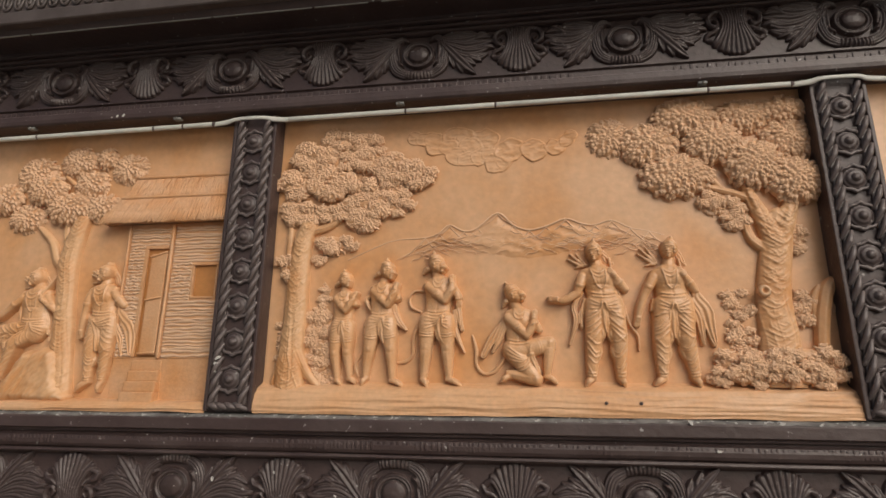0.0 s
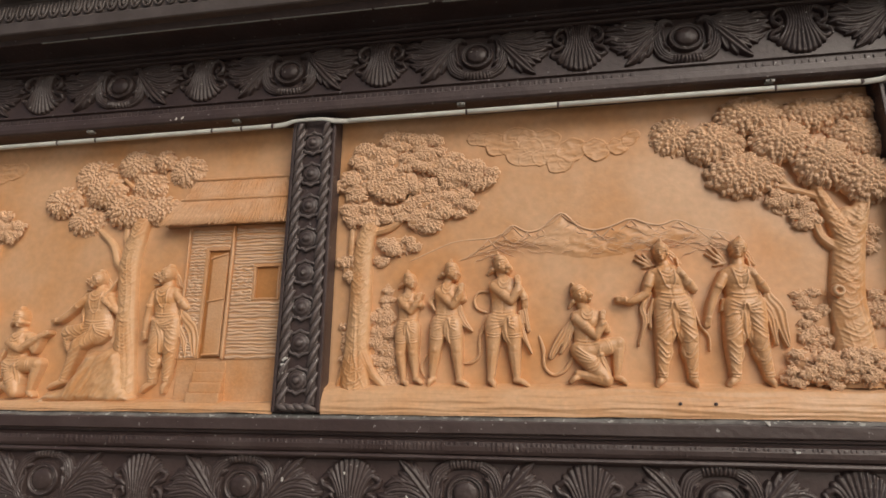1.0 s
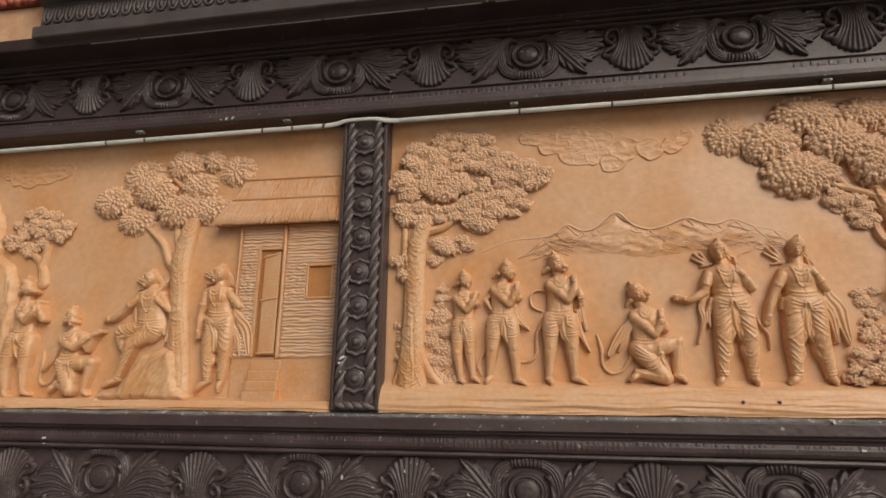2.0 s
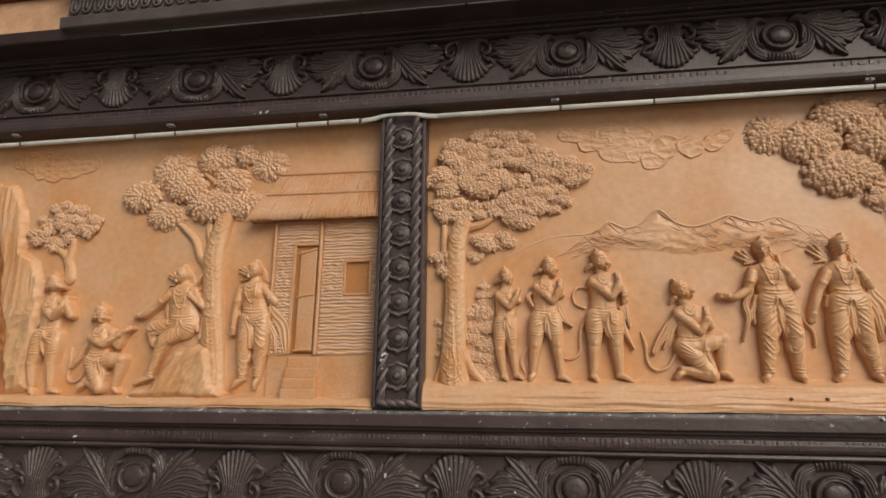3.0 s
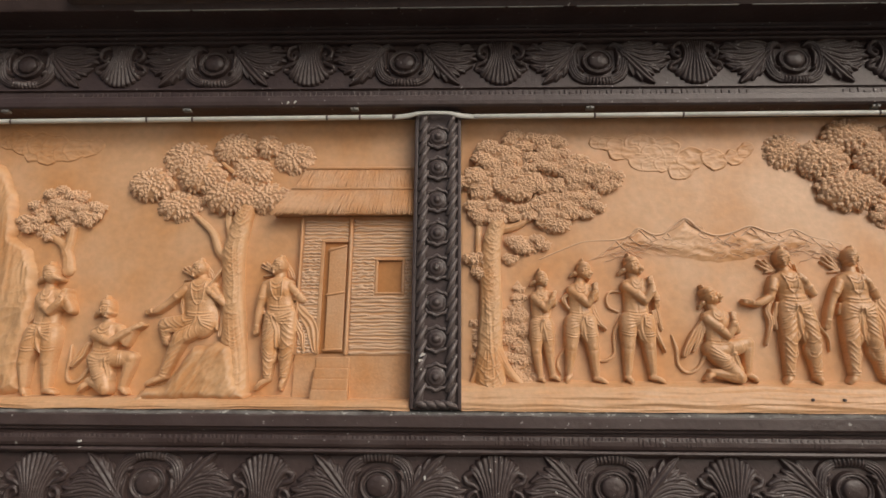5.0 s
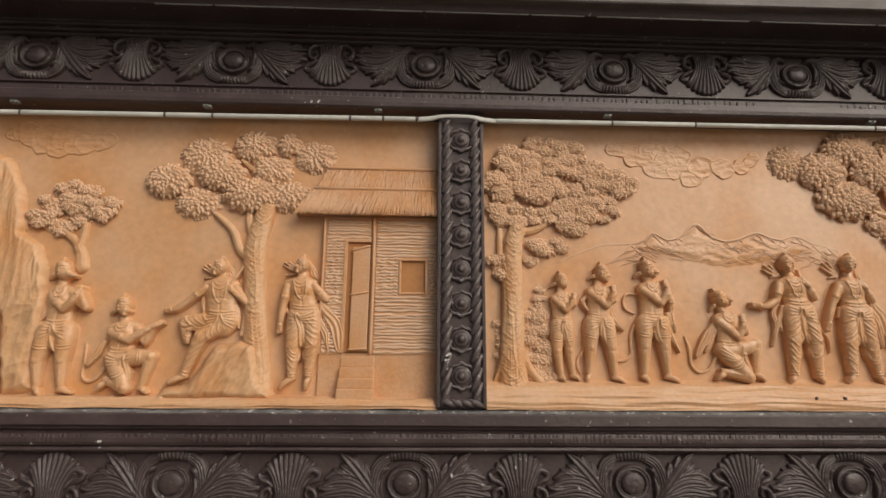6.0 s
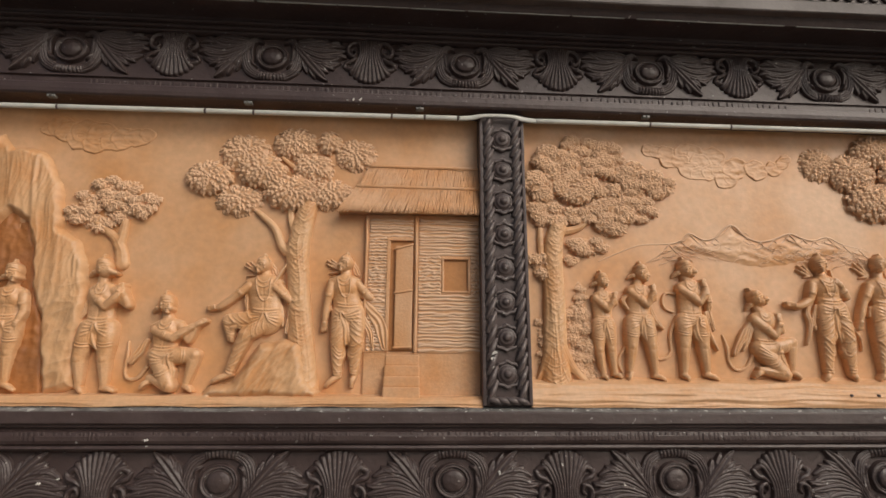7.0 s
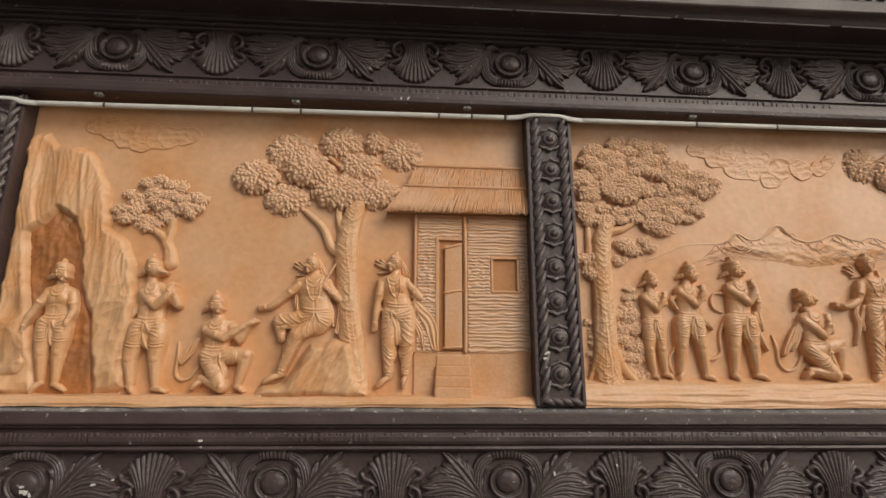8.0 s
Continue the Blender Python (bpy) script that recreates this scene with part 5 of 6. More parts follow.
figure("kneeling ochre relief figure with folded arms and crown", 1.02, (0.006, 1.866), 1.0, 22, [(-0.011, 1.804), (0.058, 1.803)], [(-0.004, 1.696), (0.042, 1.696)],
       [[(-0.011, 1.793, 0.022), (0.044, 1.736, 0.036), (0.063, 1.768, 0.038), (0.066, 1.791, 0.034)], [(0.056, 1.794, 0.018), (0.079, 1.754, 0.02), (0.068, 1.775, 0.028)]],
       [[(0.068, 1.61, 0.026), (-0.012, 1.627, 0.02), (-0.032, 1.606)], [(0.11, 1.716, 0.014), (0.1, 1.626, 0.014), (0.124, 1.601)]], muzzle=0.3, tail=[(-0.024, 1.674), (-0.05, 1.636), (-0.085, 1.626), (-0.108, 1.651), (-0.109, 1.697), (-0.12, 1.74)],
       strips=[([(-0.024, 1.778), (-0.056, 1.733), (-0.087, 1.678)], [.008, .013, .008]), ([(-0.02, 1.763), (-0.038, 1.726), (-0.059, 1.689)], [.006, .009, .004])], flap=[(0.056, 1.681), (0.065, 1.645), (0.078, 1.609)])
figure("tall ochre relief figure reaching out a hand, bow on shoulder", 1.12, (0.252, 1.991), -0.35, 8, [(0.216, 1.924), (0.302, 1.923)], [(0.244, 1.829), (0.3, 1.831)],
       [[(0.212, 1.914, 0.02), (0.197, 1.862, 0.022), (0.157, 1.84, 0.024), (0.133, 1.844, 0.022)], [(0.302, 1.911, 0.02), (0.336, 1.873, 0.016), (0.303, 1.914, 0.034)]],
       [[(0.237, 1.731), (0.227, 1.623), (0.21, 1.594)], [(0.31, 1.73), (0.309, 1.623), (0.317, 1.594)]], noble=True,
       strips=[([(0.209, 1.863), (0.186, 1.82), (0.19, 1.775), (0.169, 1.711)], [.007, .009, .008, .004]), ([(0.218, 1.842), (0.204, 1.797), (0.205, 1.76)], [.006, .008, .004])],
       rods=[[(0.296, 1.968), (0.307, 1.904), (0.329, 1.823), (0.344, 1.767), (0.364, 1.735), (0.364, 1.692)], [(0.22, 1.949), (0.182, 1.984)], [(0.217, 1.944), (0.175, 1.969)], [(0.224, 1.952), (0.2, 1.985)], [(0.229, 1.95), (0.197, 1.942)]], flap=[(0.267, 1.833), (0.268, 1.795), (0.272, 1.745)])
figure("tall ochre relief figure with lowered arm and flying cape", 1.12, (0.47, 1.994), -0.25, -6, [(0.421, 1.92), (0.503, 1.92)], [(0.439, 1.825), (0.497, 1.827)],
       [[(0.417, 1.909, 0.02), (0.389, 1.853, 0.02), (0.373, 1.811, 0.02), (0.366, 1.782, 0.018)], [(0.502, 1.909, 0.02), (0.532, 1.867, 0.016), (0.499, 1.91, 0.034)]],
       [[(0.427, 1.722), (0.424, 1.623), (0.402, 1.597)], [(0.497, 1.724), (0.511, 1.624), (0.52, 1.595)]], noble=True,
       strips=[([(0.535, 1.854), (0.557, 1.799), (0.572, 1.706)], [.012, .022, .006]), ([(0.52, 1.835), (0.536, 1.785), (0.543, 1.709)], [.010, .014, .004]), ([(0.414, 1.838), (0.406, 1.808)], [.006, .004])],
       rods=[[(0.496, 1.961), (0.507, 1.898), (0.523, 1.828), (0.536, 1.777), (0.537, 1.707)], [(0.43, 1.95), (0.388, 1.996)], [(0.427, 1.945), (0.38, 1.981)], [(0.433, 1.953), (0.406, 1.998)], [(0.433, 1.95), (0.4, 1.943)]], flap=[(0.464, 1.825), (0.46, 1.786), (0.461, 1.728)])

# ---------------------------------------------------------------- the cave panel
earth(LEFT[0], LEFT[1], 9.0, "rippled ochre earth along the foot of the cave relief", 0.046)

g = geo()
patch(g, [(-2.604, 1.53), (-2.604, 2.30)] + [(-2.619, 2.266), (-2.605, 2.357), (-2.585, 2.390), (-2.540, 2.392), (-2.505, 2.342), (-2.451, 2.344), (-2.395, 2.326), (-2.355, 2.279), (-2.321, 2.197), (-2.295, 2.091), (-2.298, 2.063), (-2.240, 2.026), (-2.207, 1.962), (-2.179, 1.845), (-2.184, 1.705), (-2.173, 1.555), (-2.271, 1.538)],
      0.020, 0.024, lambda x, z, f: (0.011 * ridged(x + 0.03 * math.sin(z * 6), z, 7, 0.9, 4.0) + 0.0040 * ridged(x + 0.020 * math.sin(z * 9), z, 24, 1.9, 8.0) + 0.0014 * ridged(x + 0.01 * math.sin(z * 30), z, 70, 5, 2.0)) * min(1, max(0.35, (z - 1.6) * 3)) + 0.010 * max(0, min(1, (2.02 - z) * 5)) * ridged(x * 0.7 + z * 0.7, z * 0.7 - x * 0.7, 7, 12, 6.0), rough=0.007,
      hole=[(-2.429, 1.529), (-2.464, 1.702), (-2.499, 1.840), (-2.523, 1.928), (-2.538, 2.038), (-2.500, 2.065), (-2.465, 2.111), (-2.416, 2.078), (-2.385, 2.004), (-2.365, 1.877), (-2.324, 1.772), (-2.299, 1.637), (-2.282, 1.530)], cell=0.0027)
tagged(obj("relief_cliff", g, ROCKY), "streaked ochre relief cliff with a dark cave mouth", "relief cliff")
# uneven back of the cave, coloured darker and browner than the cliff
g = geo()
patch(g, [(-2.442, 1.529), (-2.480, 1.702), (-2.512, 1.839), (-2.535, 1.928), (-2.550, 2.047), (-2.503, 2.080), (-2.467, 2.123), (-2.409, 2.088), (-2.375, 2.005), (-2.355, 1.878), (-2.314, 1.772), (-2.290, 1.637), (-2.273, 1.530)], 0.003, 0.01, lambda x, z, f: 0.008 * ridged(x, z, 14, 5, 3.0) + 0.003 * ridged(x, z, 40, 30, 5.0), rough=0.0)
tagged(obj("relief_cave", g, CAVE_BROWN), "dark brown hollow of the cave in the cliff", "relief cave")

cloud("faint flat cloud in low relief beside the cliff", [(*p, r) for p, r in zip(
    [(-2.404, 2.420), (-2.370, 2.425), (-2.338, 2.406), (-2.305, 2.382), (-2.284, 2.412), (-2.248, 2.366), (-2.228, 2.402), (-2.191, 2.376), (-2.156, 2.388), (-2.116, 2.392), (-2.080, 2.405)],
    (0.030, 0.038, 0.042, 0.038, 0.046, 0.036, 0.046, 0.038, 0.042, 0.036, 0.026))])

tree("small ochre relief tree leaning from the cliff",
     [([(-2.100, 1.950, 0.002), (-2.108, 1.990, 0.003), (-2.128, 2.028, 0.005), (-2.165, 2.062, 0.008), (-2.200, 2.085, 0.010)], [0.024, 0.020, 0.015, 0.012, 0.009]), ([(-2.118, 2.010, 0.003), (-2.112, 2.050, 0.006), (-2.108, 2.090, 0.010)], [0.018, 0.015, 0.012])],
     tufts=[(*p, a, b, d) for p, a, b, d in zip([(-2.181, 2.211), (-2.117, 2.207), (-2.218, 2.157), (-2.147, 2.163), (-2.074, 2.149), (-2.259, 2.111), (-2.200, 2.088), (-2.133, 2.120), (-2.063, 2.130)], (0.058, 0.05, 0.05, 0.06, 0.055, 0.05, 0.045, 0.05, 0.04), (0.03, 0.03, 0.035, 0.035, 0.035, 0.032, 0.028, 0.03, 0.024), (0.028, 0.024, 0.028, 0.034, 0.03, 0.028, 0.026, 0.03, 0.024))], seed=21)

tree("ochre relief tree with domed foliage behind the seated figure",
     [([(-1.500, 1.558, 0.006), (-1.512, 1.677, 0.008), (-1.522, 1.783, 0.010), (-1.534, 1.892, 0.012), (-1.543, 2.004, 0.012), (-1.529, 2.101, 0.012), (-1.517, 2.161, 0.012)], [0.050, 0.044, 0.038, 0.036, 0.038, 0.034, 0.030]),
      ([(-1.553, 1.981), (-1.593, 2.013), (-1.624, 2.079), (-1.682, 2.133)], [0.017, 0.015, 0.013, 0.010]), ([(-1.550, 2.281), (-1.580, 2.301), (-1.615, 2.331)], [0.011, 0.009, 0.007]), ([(-1.545, 2.043), (-1.570, 2.100), (-1.576, 2.159)], [0.018, 0.013, 0.010])],
     domes=[(*p, a, b, d) for p, a, b, d in zip([(-1.743, 2.345), (-1.853, 2.251), (-1.459, 2.393), (-1.367, 2.350), (-1.677, 2.277), (-1.576, 2.385), (-1.511, 2.295), (-1.748, 2.174), (-1.451, 2.203), (-1.575, 2.203)],
         (0.082, 0.074, 0.038, 0.070, 0.078, 0.072, 0.070, 0.074, 0.078, 0.090), (0.070, 0.058, 0.040, 0.060, 0.058, 0.060, 0.058, 0.056, 0.054, 0.062), (0.036, 0.034, 0.026, 0.034, 0.042, 0.040, 0.042, 0.038, 0.040, 0.046))], seed=8)

g = geo()
patch(g, [(-1.818, 1.540), (-1.778, 1.573), (-1.714, 1.585), (-1.687, 1.633), (-1.645, 1.700), (-1.568, 1.715), (-1.501, 1.712), (-1.488, 1.643), (-1.472, 1.588), (-1.443, 1.555), (-1.447, 1.521), (-1.817, 1.520)], 0.044, 0.032, lambda x, z, f: 0.007 * ridged(x * 0.6 + z * 0.8, z * 0.6 - x * 0.8, 4, 15, 6.0) + 0.004 * ridged(x * 0.6 + z * 0.8, z * 0.6 - x * 0.8, 14, 60, 2.0), rough=0.006, cell=0.004)
tagged(obj("relief_boulder", g, ROCKY), "slanting ochre relief boulder used as a seat", "relief boulder")
g = geo()
patch(g, [(-2.041, 1.519), (-1.994, 1.539), (-1.845, 1.540), (-1.763, 1.557), (-1.759, 1.515), (-2.040, 1.514)], 0.045, 0.02, lambda x, z, f: 0.006 * noise.noise(Vector((x * 12, z * 50, 1))), rough=0.004)
tagged(obj("relief_rock", g, ROCKY), "low ochre relief rock under the kneeling figure", "relief rock")

figure("standing ochre relief figure with a club before the cave", 1.03, (-2.414, 1.913), 0.6, -4, [(-2.452, 1.852), (-2.376, 1.851)], [(-2.441, 1.75), (-2.385, 1.749)],
       [[(-2.447, 1.841, 0.022), (-2.473, 1.795, 0.026), (-2.491, 1.761, 0.026), (-2.499, 1.737, 0.026)], [(-2.371, 1.84, 0.019), (-2.361, 1.791, 0.024), (-2.372, 1.748, 0.034)]],
       [[(-2.438, 1.664), (-2.429, 1.581), (-2.45, 1.545)], [(-2.388, 1.664), (-2.386, 1.577), (-2.355, 1.553)]], muzzle=0.3, rods=[[(-2.497, 1.735, 0.026), (-2.493, 1.684, 0.026), (-2.489, 1.629, 0.026)]], flap=[(-2.411, 1.752), (-2.416, 1.72), (-2.409, 1.683)], strips=[([(-2.405, 1.743), (-2.401, 1.709), (-2.398, 1.672)], [.006, .008, .004])])
c = Clay(-2.60, -2.40, 1.56, 1.68)
c.limb([(-2.491, 1.629, 0.02), (-2.503, 1.616, 0.02), (-2.539, 1.602, 0.018)], [0.016, 0.019, 0.012], 0.9)
c.limb([(-2.488, 1.633, 0.026), (-2.489, 1.624, 0.026)], [0.013, 0.010], 0.9)
tagged(c.cast("relief_club", FLESH), "ochre relief club head resting before the cliff", "relief club")
figure("standing ochre relief figure with long muzzle and pressed palms", 1.08, (-2.142, 1.933), 1.0, 0, [(-2.169, 1.862), (-2.108, 1.869)], [(-2.165, 1.741), (-2.104, 1.741)],
       [[(-2.162, 1.851, 0.022), (-2.116, 1.806, 0.036), (-2.084, 1.835, 0.042), (-2.078, 1.858, 0.04)], [(-2.102, 1.859, 0.018), (-2.053, 1.812, 0.024), (-2.068, 1.851, 0.036)]],
       [[(-2.179, 1.646), (-2.169, 1.572), (-2.153, 1.542)], [(-2.103, 1.646), (-2.095, 1.567), (-2.064, 1.551)]], muzzle=1.0, flap=[(-2.138, 1.751), (-2.142, 1.71), (-2.124, 1.673)], strips=[([(-2.18, 1.82), (-2.188, 1.787), (-2.199, 1.767)], [.006, .010, .004])])
figure("kneeling ochre relief figure holding out both palms", 1.04, (-1.935, 1.82), 0.45, 0, [(-1.968, 1.749), (-1.888, 1.758)], [(-1.95, 1.657), (-1.905, 1.657)],
       [[(-1.962, 1.738, 0.022), (-1.9, 1.709, 0.036), (-1.857, 1.739, 0.034), (-1.825, 1.758, 0.03)], [(-1.882, 1.747, 0.018), (-1.857, 1.706, 0.018), (-1.837, 1.744, 0.024)]],
       [[(-1.897, 1.565, 0.028), (-1.961, 1.59, 0.018), (-1.983, 1.56)], [(-1.832, 1.66, 0.02), (-1.851, 1.573, 0.016), (-1.834, 1.552)]], muzzle=0.3, tail=[(-1.979, 1.622), (-1.999, 1.592), (-2.027, 1.586), (-2.042, 1.606), (-2.04, 1.653), (-2.043, 1.7)],
       strips=[([(-1.984, 1.705), (-2.003, 1.671), (-2.025, 1.638)], [.006, .013, .008])], flap=[(-1.907, 1.659), (-1.9, 1.623), (-1.888, 1.584)])
figure("seated ochre relief figure stretching out an arm, bow behind", 1.06, (-1.647, 1.953), -0.85, 4, [(-1.688, 1.895), (-1.591, 1.896)], [(-1.649, 1.776), (-1.605, 1.775)],
       [[(-1.687, 1.883, 0.021), (-1.732, 1.84, 0.022), (-1.77, 1.812, 0.022), (-1.789, 1.809, 0.02)], [(-1.587, 1.882, 0.02), (-1.553, 1.834, 0.02), (-1.598, 1.87, 0.036)]],
       [[(-1.739, 1.768, 0.014), (-1.731, 1.718, 0.01), (-1.725, 1.705)], [(-1.682, 1.722, 0.03), (-1.724, 1.61, 0.018), (-1.773, 1.579)]], noble=True,
       strips=[([(-1.554, 1.835), (-1.548, 1.788), (-1.558, 1.734)], [.010, .013, .008]), ([(-1.684, 1.885), (-1.69, 1.835), (-1.684, 1.793)], [.007, .009, .005]), ([(-1.597, 1.858), (-1.579, 1.802), (-1.573, 1.753)], [.005, .007, .004])],
       rods=[[(-1.557, 1.978, 0.014), (-1.581, 1.939, 0.02), (-1.605, 1.888, 0.034)], [(-1.659, 1.924), (-1.705, 1.958)], [(-1.66, 1.92), (-1.709, 1.948)], [(-1.655, 1.927), (-1.691, 1.962)], [(-1.66, 1.917), (-1.699, 1.915)]], flap=[])
figure("standing ochre relief figure with lowered arm beside the hut", 1.08, (-1.382, 1.963), -0.8, 0, [(-1.427, 1.901), (-1.342, 1.905)], [(-1.395, 1.795), (-1.341, 1.799)],
       [[(-1.426, 1.89, 0.02), (-1.435, 1.826, 0.022), (-1.439, 1.785, 0.022), (-1.441, 1.759, 0.02)], [(-1.338, 1.893, 0.019), (-1.299, 1.848, 0.016), (-1.327, 1.855, 0.012)]],
       [[(-1.396, 1.7), (-1.394, 1.606), (-1.426, 1.569)], [(-1.337, 1.701), (-1.342, 1.609), (-1.348, 1.568)]], noble=True,
       strips=[([(-1.315, 1.828), (-1.279, 1.784), (-1.257, 1.736), (-1.251, 1.688)], [.012, .020, .020, .010]), ([(-1.318, 1.783), (-1.296, 1.735), (-1.286, 1.686)], [.008, .012, .004]), ([(-1.426, 1.888), (-1.436, 1.845), (-1.421, 1.803)], [.006, .008, .004])],
       rods=[[(-1.355, 1.911), (-1.333, 1.847), (-1.318, 1.79)], [(-1.398, 1.942), (-1.444, 1.972)], [(-1.4, 1.938), (-1.446, 1.96)], [(-1.395, 1.945), (-1.43, 1.975)], [(-1.397, 1.933), (-1.436, 1.928)]], flap=[(-1.388, 1.795), (-1.376, 1.748), (-1.371, 1.694)])

# ---------------------------------------------------------------- the hut
hut = empty("relief_hut", "ochre relief hut with thatched roof and slatted walls", "relief hut")
HX0, HXD, HXP, HX1 = -1.320, -1.240, -1.155, -0.938
HZ0, HZ1 = 1.677, 2.124
WX0, WX1, WZ0, WZ1 = -1.058, -0.979, 1.875, 1.981
DZ1 = 2.043
for a, b, c, d in ((HX0, HXD, HZ0 - 0.004, HZ1 + 0.01), (HXD, HXP - 0.004, DZ1, HZ1 + 0.01), (HXP - 0.004, WX0, HZ0 - 0.004, HZ1 + 0.01), (WX1, HX1, HZ0 - 0.004, HZ1 + 0.01), (WX0, WX1, HZ0 - 0.004, WZ0), (WX0, WX1, WZ1, HZ1 + 0.01)):
    g = geo()
    box(g, a, b, BACK - 0.012, BACK + 0.004, c, d, 0.001)
    obj("wall", g, STRAW, hut, smooth=False)
g = geo()
box(g, HX0 + 0.004, HX1, BACK - 0.009, BACK + 0.004, 1.530, HZ0, 0.004)
obj("plinth", g, STRAW, hut, smooth=False)
slats = []
for v in range(5):                           # rough hand-laid slats: wavy, thick and thin
    rv = random.Random(40 + v)
    slat = geo()
    tube(slat, [(-0.5 + k / 9, rv.uniform(-0.001, 0.001), rv.uniform(-0.0026, 0.0026)) for k in range(10)], [0.0044 + rv.uniform(-0.0014, 0.0012) for k in range(7)], seg=7, n=3, flat=0.9)
    o = obj("slat", slat, SLATS)
    slats.append(o.data)
    bpy.data.objects.remove(o)
rng = random.Random(2)
rows = int((HZ1 - HZ0) / 0.0108)
for i in range(rows):
    z = HZ0 + 0.006 + i * 0.0108
    spans = [(HX0 + 0.012, HXD - 0.008 if z < DZ1 + 0.008 else HXP - 0.006)]
    spans += [(HXP + 0.012, WX0 - 0.010), (WX1 + 0.010, HX1)] if WZ0 - 0.012 < z < WZ1 + 0.012 else [(HXP + 0.012, HX1)]
    for a, b in spans:
        o = new("slat", slats[rng.randrange(5)])
        o.parent = hut
        o.location = ((a + b) / 2, BACK - 0.0104 - rng.uniform(0, 0.0016), z + rng.uniform(-0.0022, 0.0022))
        o.scale = ((b - a) * rng.choice((1, -1)), 1, rng.uniform(0.8, 1.3))
        o.rotation_euler = (0, rng.uniform(-0.012, 0.012), 0)
for x, w in ((HX0 + 0.002, 0.0045), (HXP + 0.003, 0.0065)):
    g = geo()
    tube(g, [(x, BACK - 0.016, HZ0), (x + 0.002, BACK - 0.017, (HZ0 + HZ1) / 2), (x, BACK - 0.016, HZ1)], [w, w * 0.9, w], seg=8)
    obj("corner_pole", g, STRAW, hut)
# back plates of window and door, a deeper ochre than the walls
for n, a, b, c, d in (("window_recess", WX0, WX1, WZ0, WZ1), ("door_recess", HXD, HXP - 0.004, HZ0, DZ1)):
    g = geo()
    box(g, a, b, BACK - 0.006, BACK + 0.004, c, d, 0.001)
    obj(n, g, DEEP_OCHRE, hut, "recess in a deeper burnt ochre", smooth=False)
door = geo()
DX0, DX1 = -1.241, -1.162
box(door, DX0 - 0.008, DX0 + 0.004, BACK - 0.017, BACK - 0.008, HZ0, DZ1, 0.002)
frame_ob = obj("door_frame", door, STRAW, hut, smooth=False)
g = geo()
box(g, DX0 - 0.008, DX1, BACK - 0.017, BACK - 0.008, DZ1, DZ1 + 0.011, 0.002)
obj("lintel", g, STRAW, hut, smooth=False)
g = geo()
box(g, DX0 + 0.022, DX1, BACK - 0.020, BACK - 0.010, HZ0 + 0.006, DZ1 - 0.018, 0.003)
leaf_ob = obj("door", g, STRAW, hut, "ajar plank door leaf", smooth=False)
for z, t in ((DZ1 - 0.020, 0.010), ((HZ0 + DZ1) / 2 + 0.01, 0.006), (HZ0 + 0.012, 0.002)):
    g = geo()
    tube(g, [(DX0 + 0.020, BACK - 0.020, z - t), (DX1 - 0.002, BACK - 0.020, z + t * 0.6)], [0.0042, 0.0042], seg=6)
    obj("rail", g, STRAW, leaf_ob)
for a, b, c, d in ((WX0 - 0.008, WX1 + 0.006, WZ1, WZ1 + 0.007), (WX0 - 0.008, WX1 + 0.006, WZ0 - 0.007, WZ0), (WX0 - 0.008, WX0, WZ0, WZ1), (WX1, WX1 + 0.006, WZ0, WZ1)):
    g = geo()
    box(g, a, b, BACK - 0.0165, BACK - 0.008, c, d, 0.002)
    obj("window_frame", g, STRAW, hut, smooth=False)
SX0, SX1 = -1.245, -1.137
for k in range(4):
    g = geo()
    z1 = 1.666 - k * 0.0335
    box(g, SX0 - 0.002 * k, SX1 + 0.001 * k, BACK - 0.013 - 0.010 * k, BACK, z1 - 0.0345, z1, 0.005)
    obj("step", g, STRAW, hut, smooth=False)


def thatch(xl0, xl1, xr, zt, zb, d0, d1, seed, n):
    """A tier of straw: xl0 and xl1 are its upper and lower ends at the open side."""
    rng = random.Random(seed)
    g = geo()
    add(g, [W(xl0, zt, d0), W(xr, zt, d0), W(xr, zb + 0.004, d1 - 0.003), W(xl1, zb + 0.004, d1 - 0.003), W(xl0, zt, -0.002), W(xr, zt, -0.002), W(xr, zb + 0.004, -0.002), W(xl1, zb + 0.004, -0.002)],
        [(0, 1, 2, 3), (4, 5, 6, 7), (0, 1, 5, 4), (1, 2, 6, 5), (2, 3, 7, 6), (3, 0, 4, 7)])
    for row in range(3):
        for i in range(n):
            f = (i + rng.uniform(-0.3, 0.3)) / n
            t0, t1 = (0.0, 0.72) if row == 0 else ((0.25, 0.9) if row == 1 else (0.55, 1.02))
            t0, t1 = t0 + rng.uniform(-0.02, 0.05), t1 + rng.uniform(-0.05, 0.03)
            pts = []
            for t in (t0, (t0 + t1) / 2, t1):
                xa, xb = xl0 + (xl1 - xl0) * t, xr
                pts.append(W(xa + (xb - xa) * f + rng.uniform(-0.001, 0.001), zt + (zb - zt) * t, d0 + (d1 - d0) * t + 0.001 + 0.001 * row))
            tube(g, pts, [0.0020, 0.0034, 0.0022], seg=5, n=1)
    return g


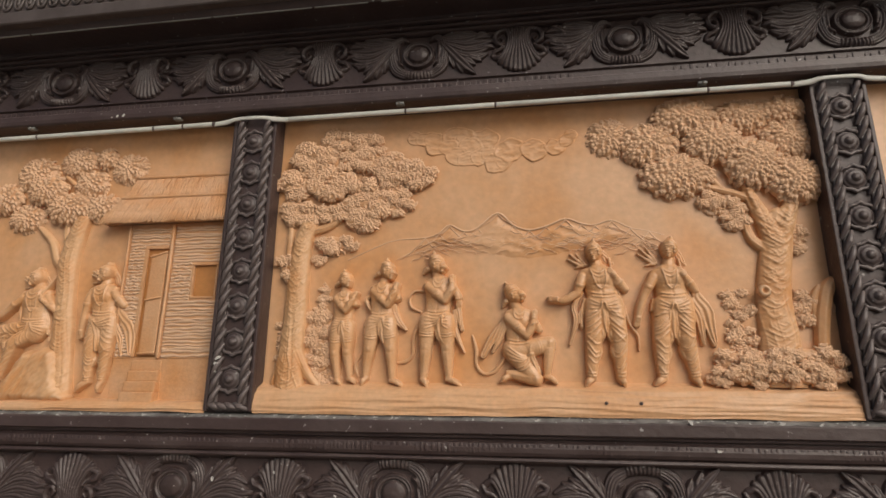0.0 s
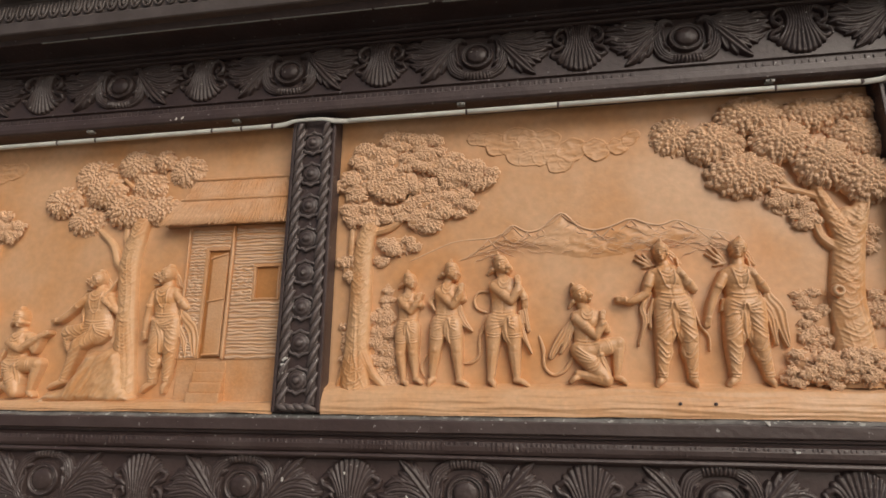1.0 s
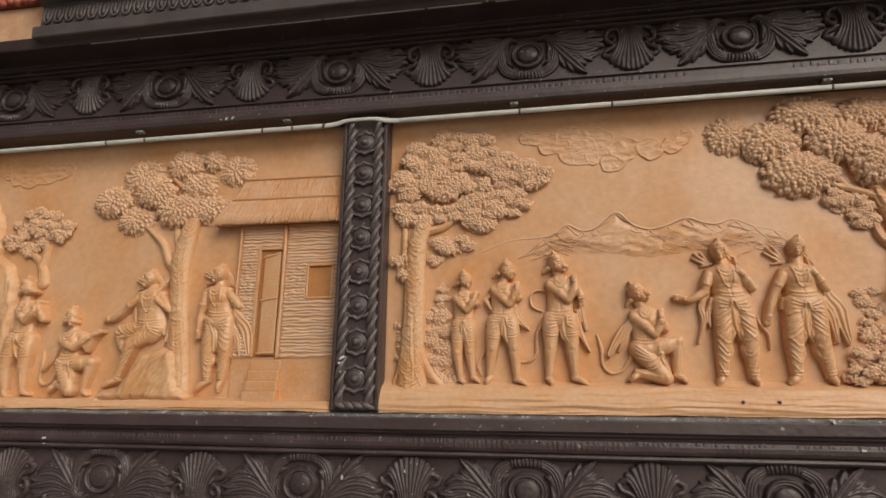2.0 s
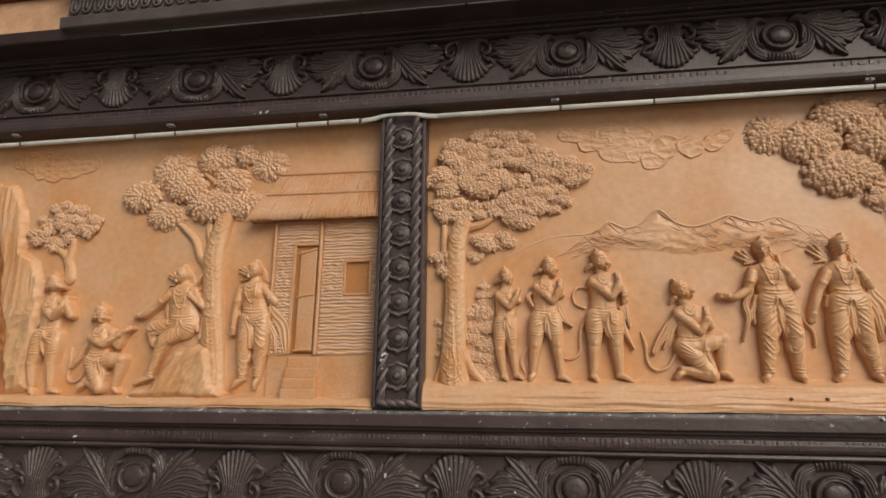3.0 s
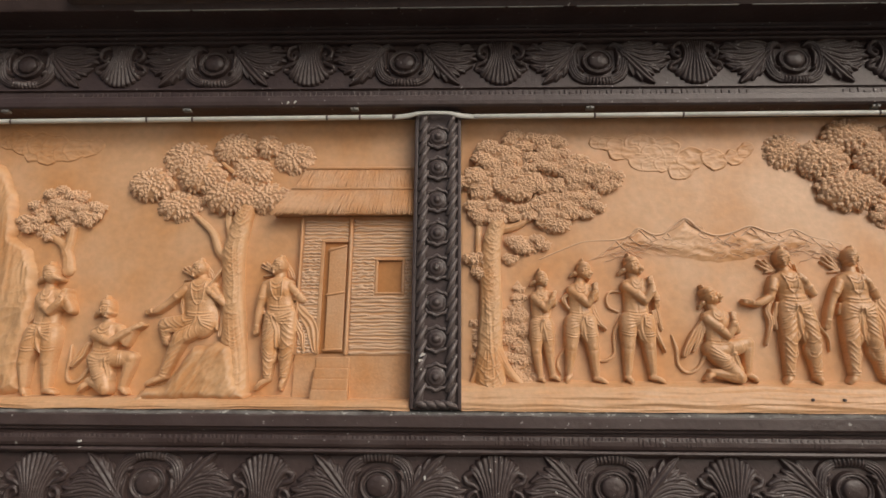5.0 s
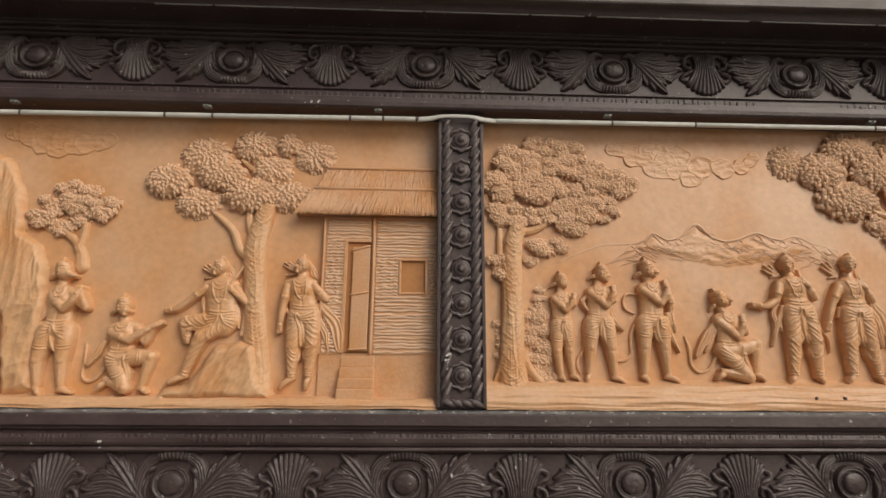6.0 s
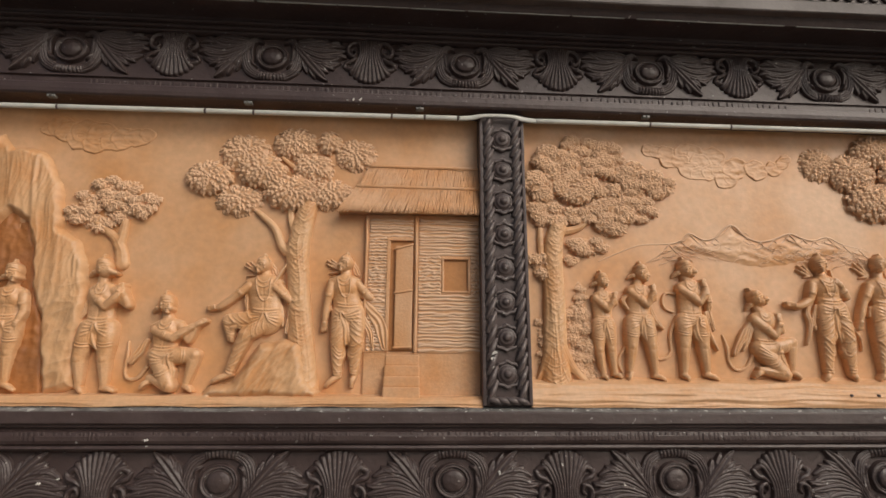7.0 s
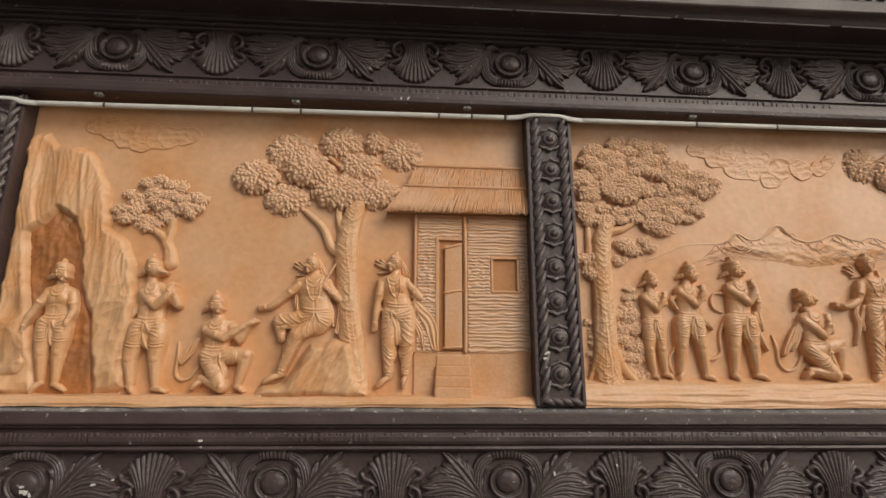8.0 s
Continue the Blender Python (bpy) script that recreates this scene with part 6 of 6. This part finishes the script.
roof = obj("roof", thatch(-1.315, -1.352, HX1 + 0.002, 2.305, 2.220, 0.014, 0.030, 1, 74), STRAW, hut, "two-tier thatched roof")
obj("eave", thatch(-1.356, -1.414, HX1 + 0.002, 2.226, 2.131, 0.032, 0.052, 2, 84), STRAW, roof)
g = geo()
tube(g, [W(-1.315, 2.307, 0.015), W(HX1, 2.307, 0.015)], [0.006, 0.006], seg=7)
tube(g, [W(-1.354, 2.226, 0.033), W(HX1, 2.226, 0.033)], [0.006, 0.006], seg=7)
obj("ridge_pole", g, STRAW, roof)

# ---------------------------------------------------------------- chips of bare plaster
def chip(points, y, seed):
    """Flaked spots, each with a ragged outline of its own."""
    rng = random.Random(seed)
    for x, z, r in points:
        g, n, a0 = geo(), 14, rng.uniform(0, 6)
        vs = []
        for i in range(n):
            a = 2 * math.pi * i / n
            q = 0.75 * r * (1.0 + 0.45 * math.sin(2 * a + a0) + rng.uniform(-0.3, 0.3))
            vs.append(Vector((x + q * math.cos(a), y, z + q * math.sin(a))))
        add(g, vs + [Vector((v.x, y + 0.004, v.z)) for v in vs], [tuple(range(n))] + [(i, (i + 1) % n, n + (i + 1) % n, n + i) for i in range(n)])
        tagged(obj("paint_chip", g, CHIP, smooth=False), "patch of bare white plaster where paint has flaked", "paint chip", "paint chips")


chip([(-0.905, 1.670, 0.009), (-0.908, 1.648, 0.011), (-0.912, 1.628, 0.007)], 1.6845, 1)
chip([(-1.374, 2.514, 0.005), (-1.350, 2.516, 0.006), (-1.395, 2.511, 0.002)], 1.6605, 2)
chip([(-1.928, 1.412, 0.006), (-1.925, 1.395, 0.003)], 1.6975, 3)
chip([(0.538, 1.424, 0.006)], 1.6975, 4)
chip([(0.470, 1.496, 0.006)], 1.6835, 5)
chip([(-0.892, 1.318, 0.006), (-0.70, 1.34, 0.004)], 1.705, 6)
chip([(-2.392, 1.277, 0.012), (-2.40, 1.29, 0.006), (-2.375, 1.27, 0.006)], 1.700, 7)
chip([(-2.21, 1.295, 0.006), (-2.158, 1.307, 0.004)], 1.701, 8)
chip([(-0.511, 1.282, 0.004)], 1.704, 9)
for x in (0.257, 0.350):
    g = geo()
    lathe(g, x, 1.545, BACK - 0.060, [(0, 0.0005), (0.003, 0.001), (0.0045, 0.001), (0.005, -0.006)], 10)
    tagged(obj("drain_hole", g, BROWN), "small dark drain hole in the earth strip", "drain hole", "drain holes")
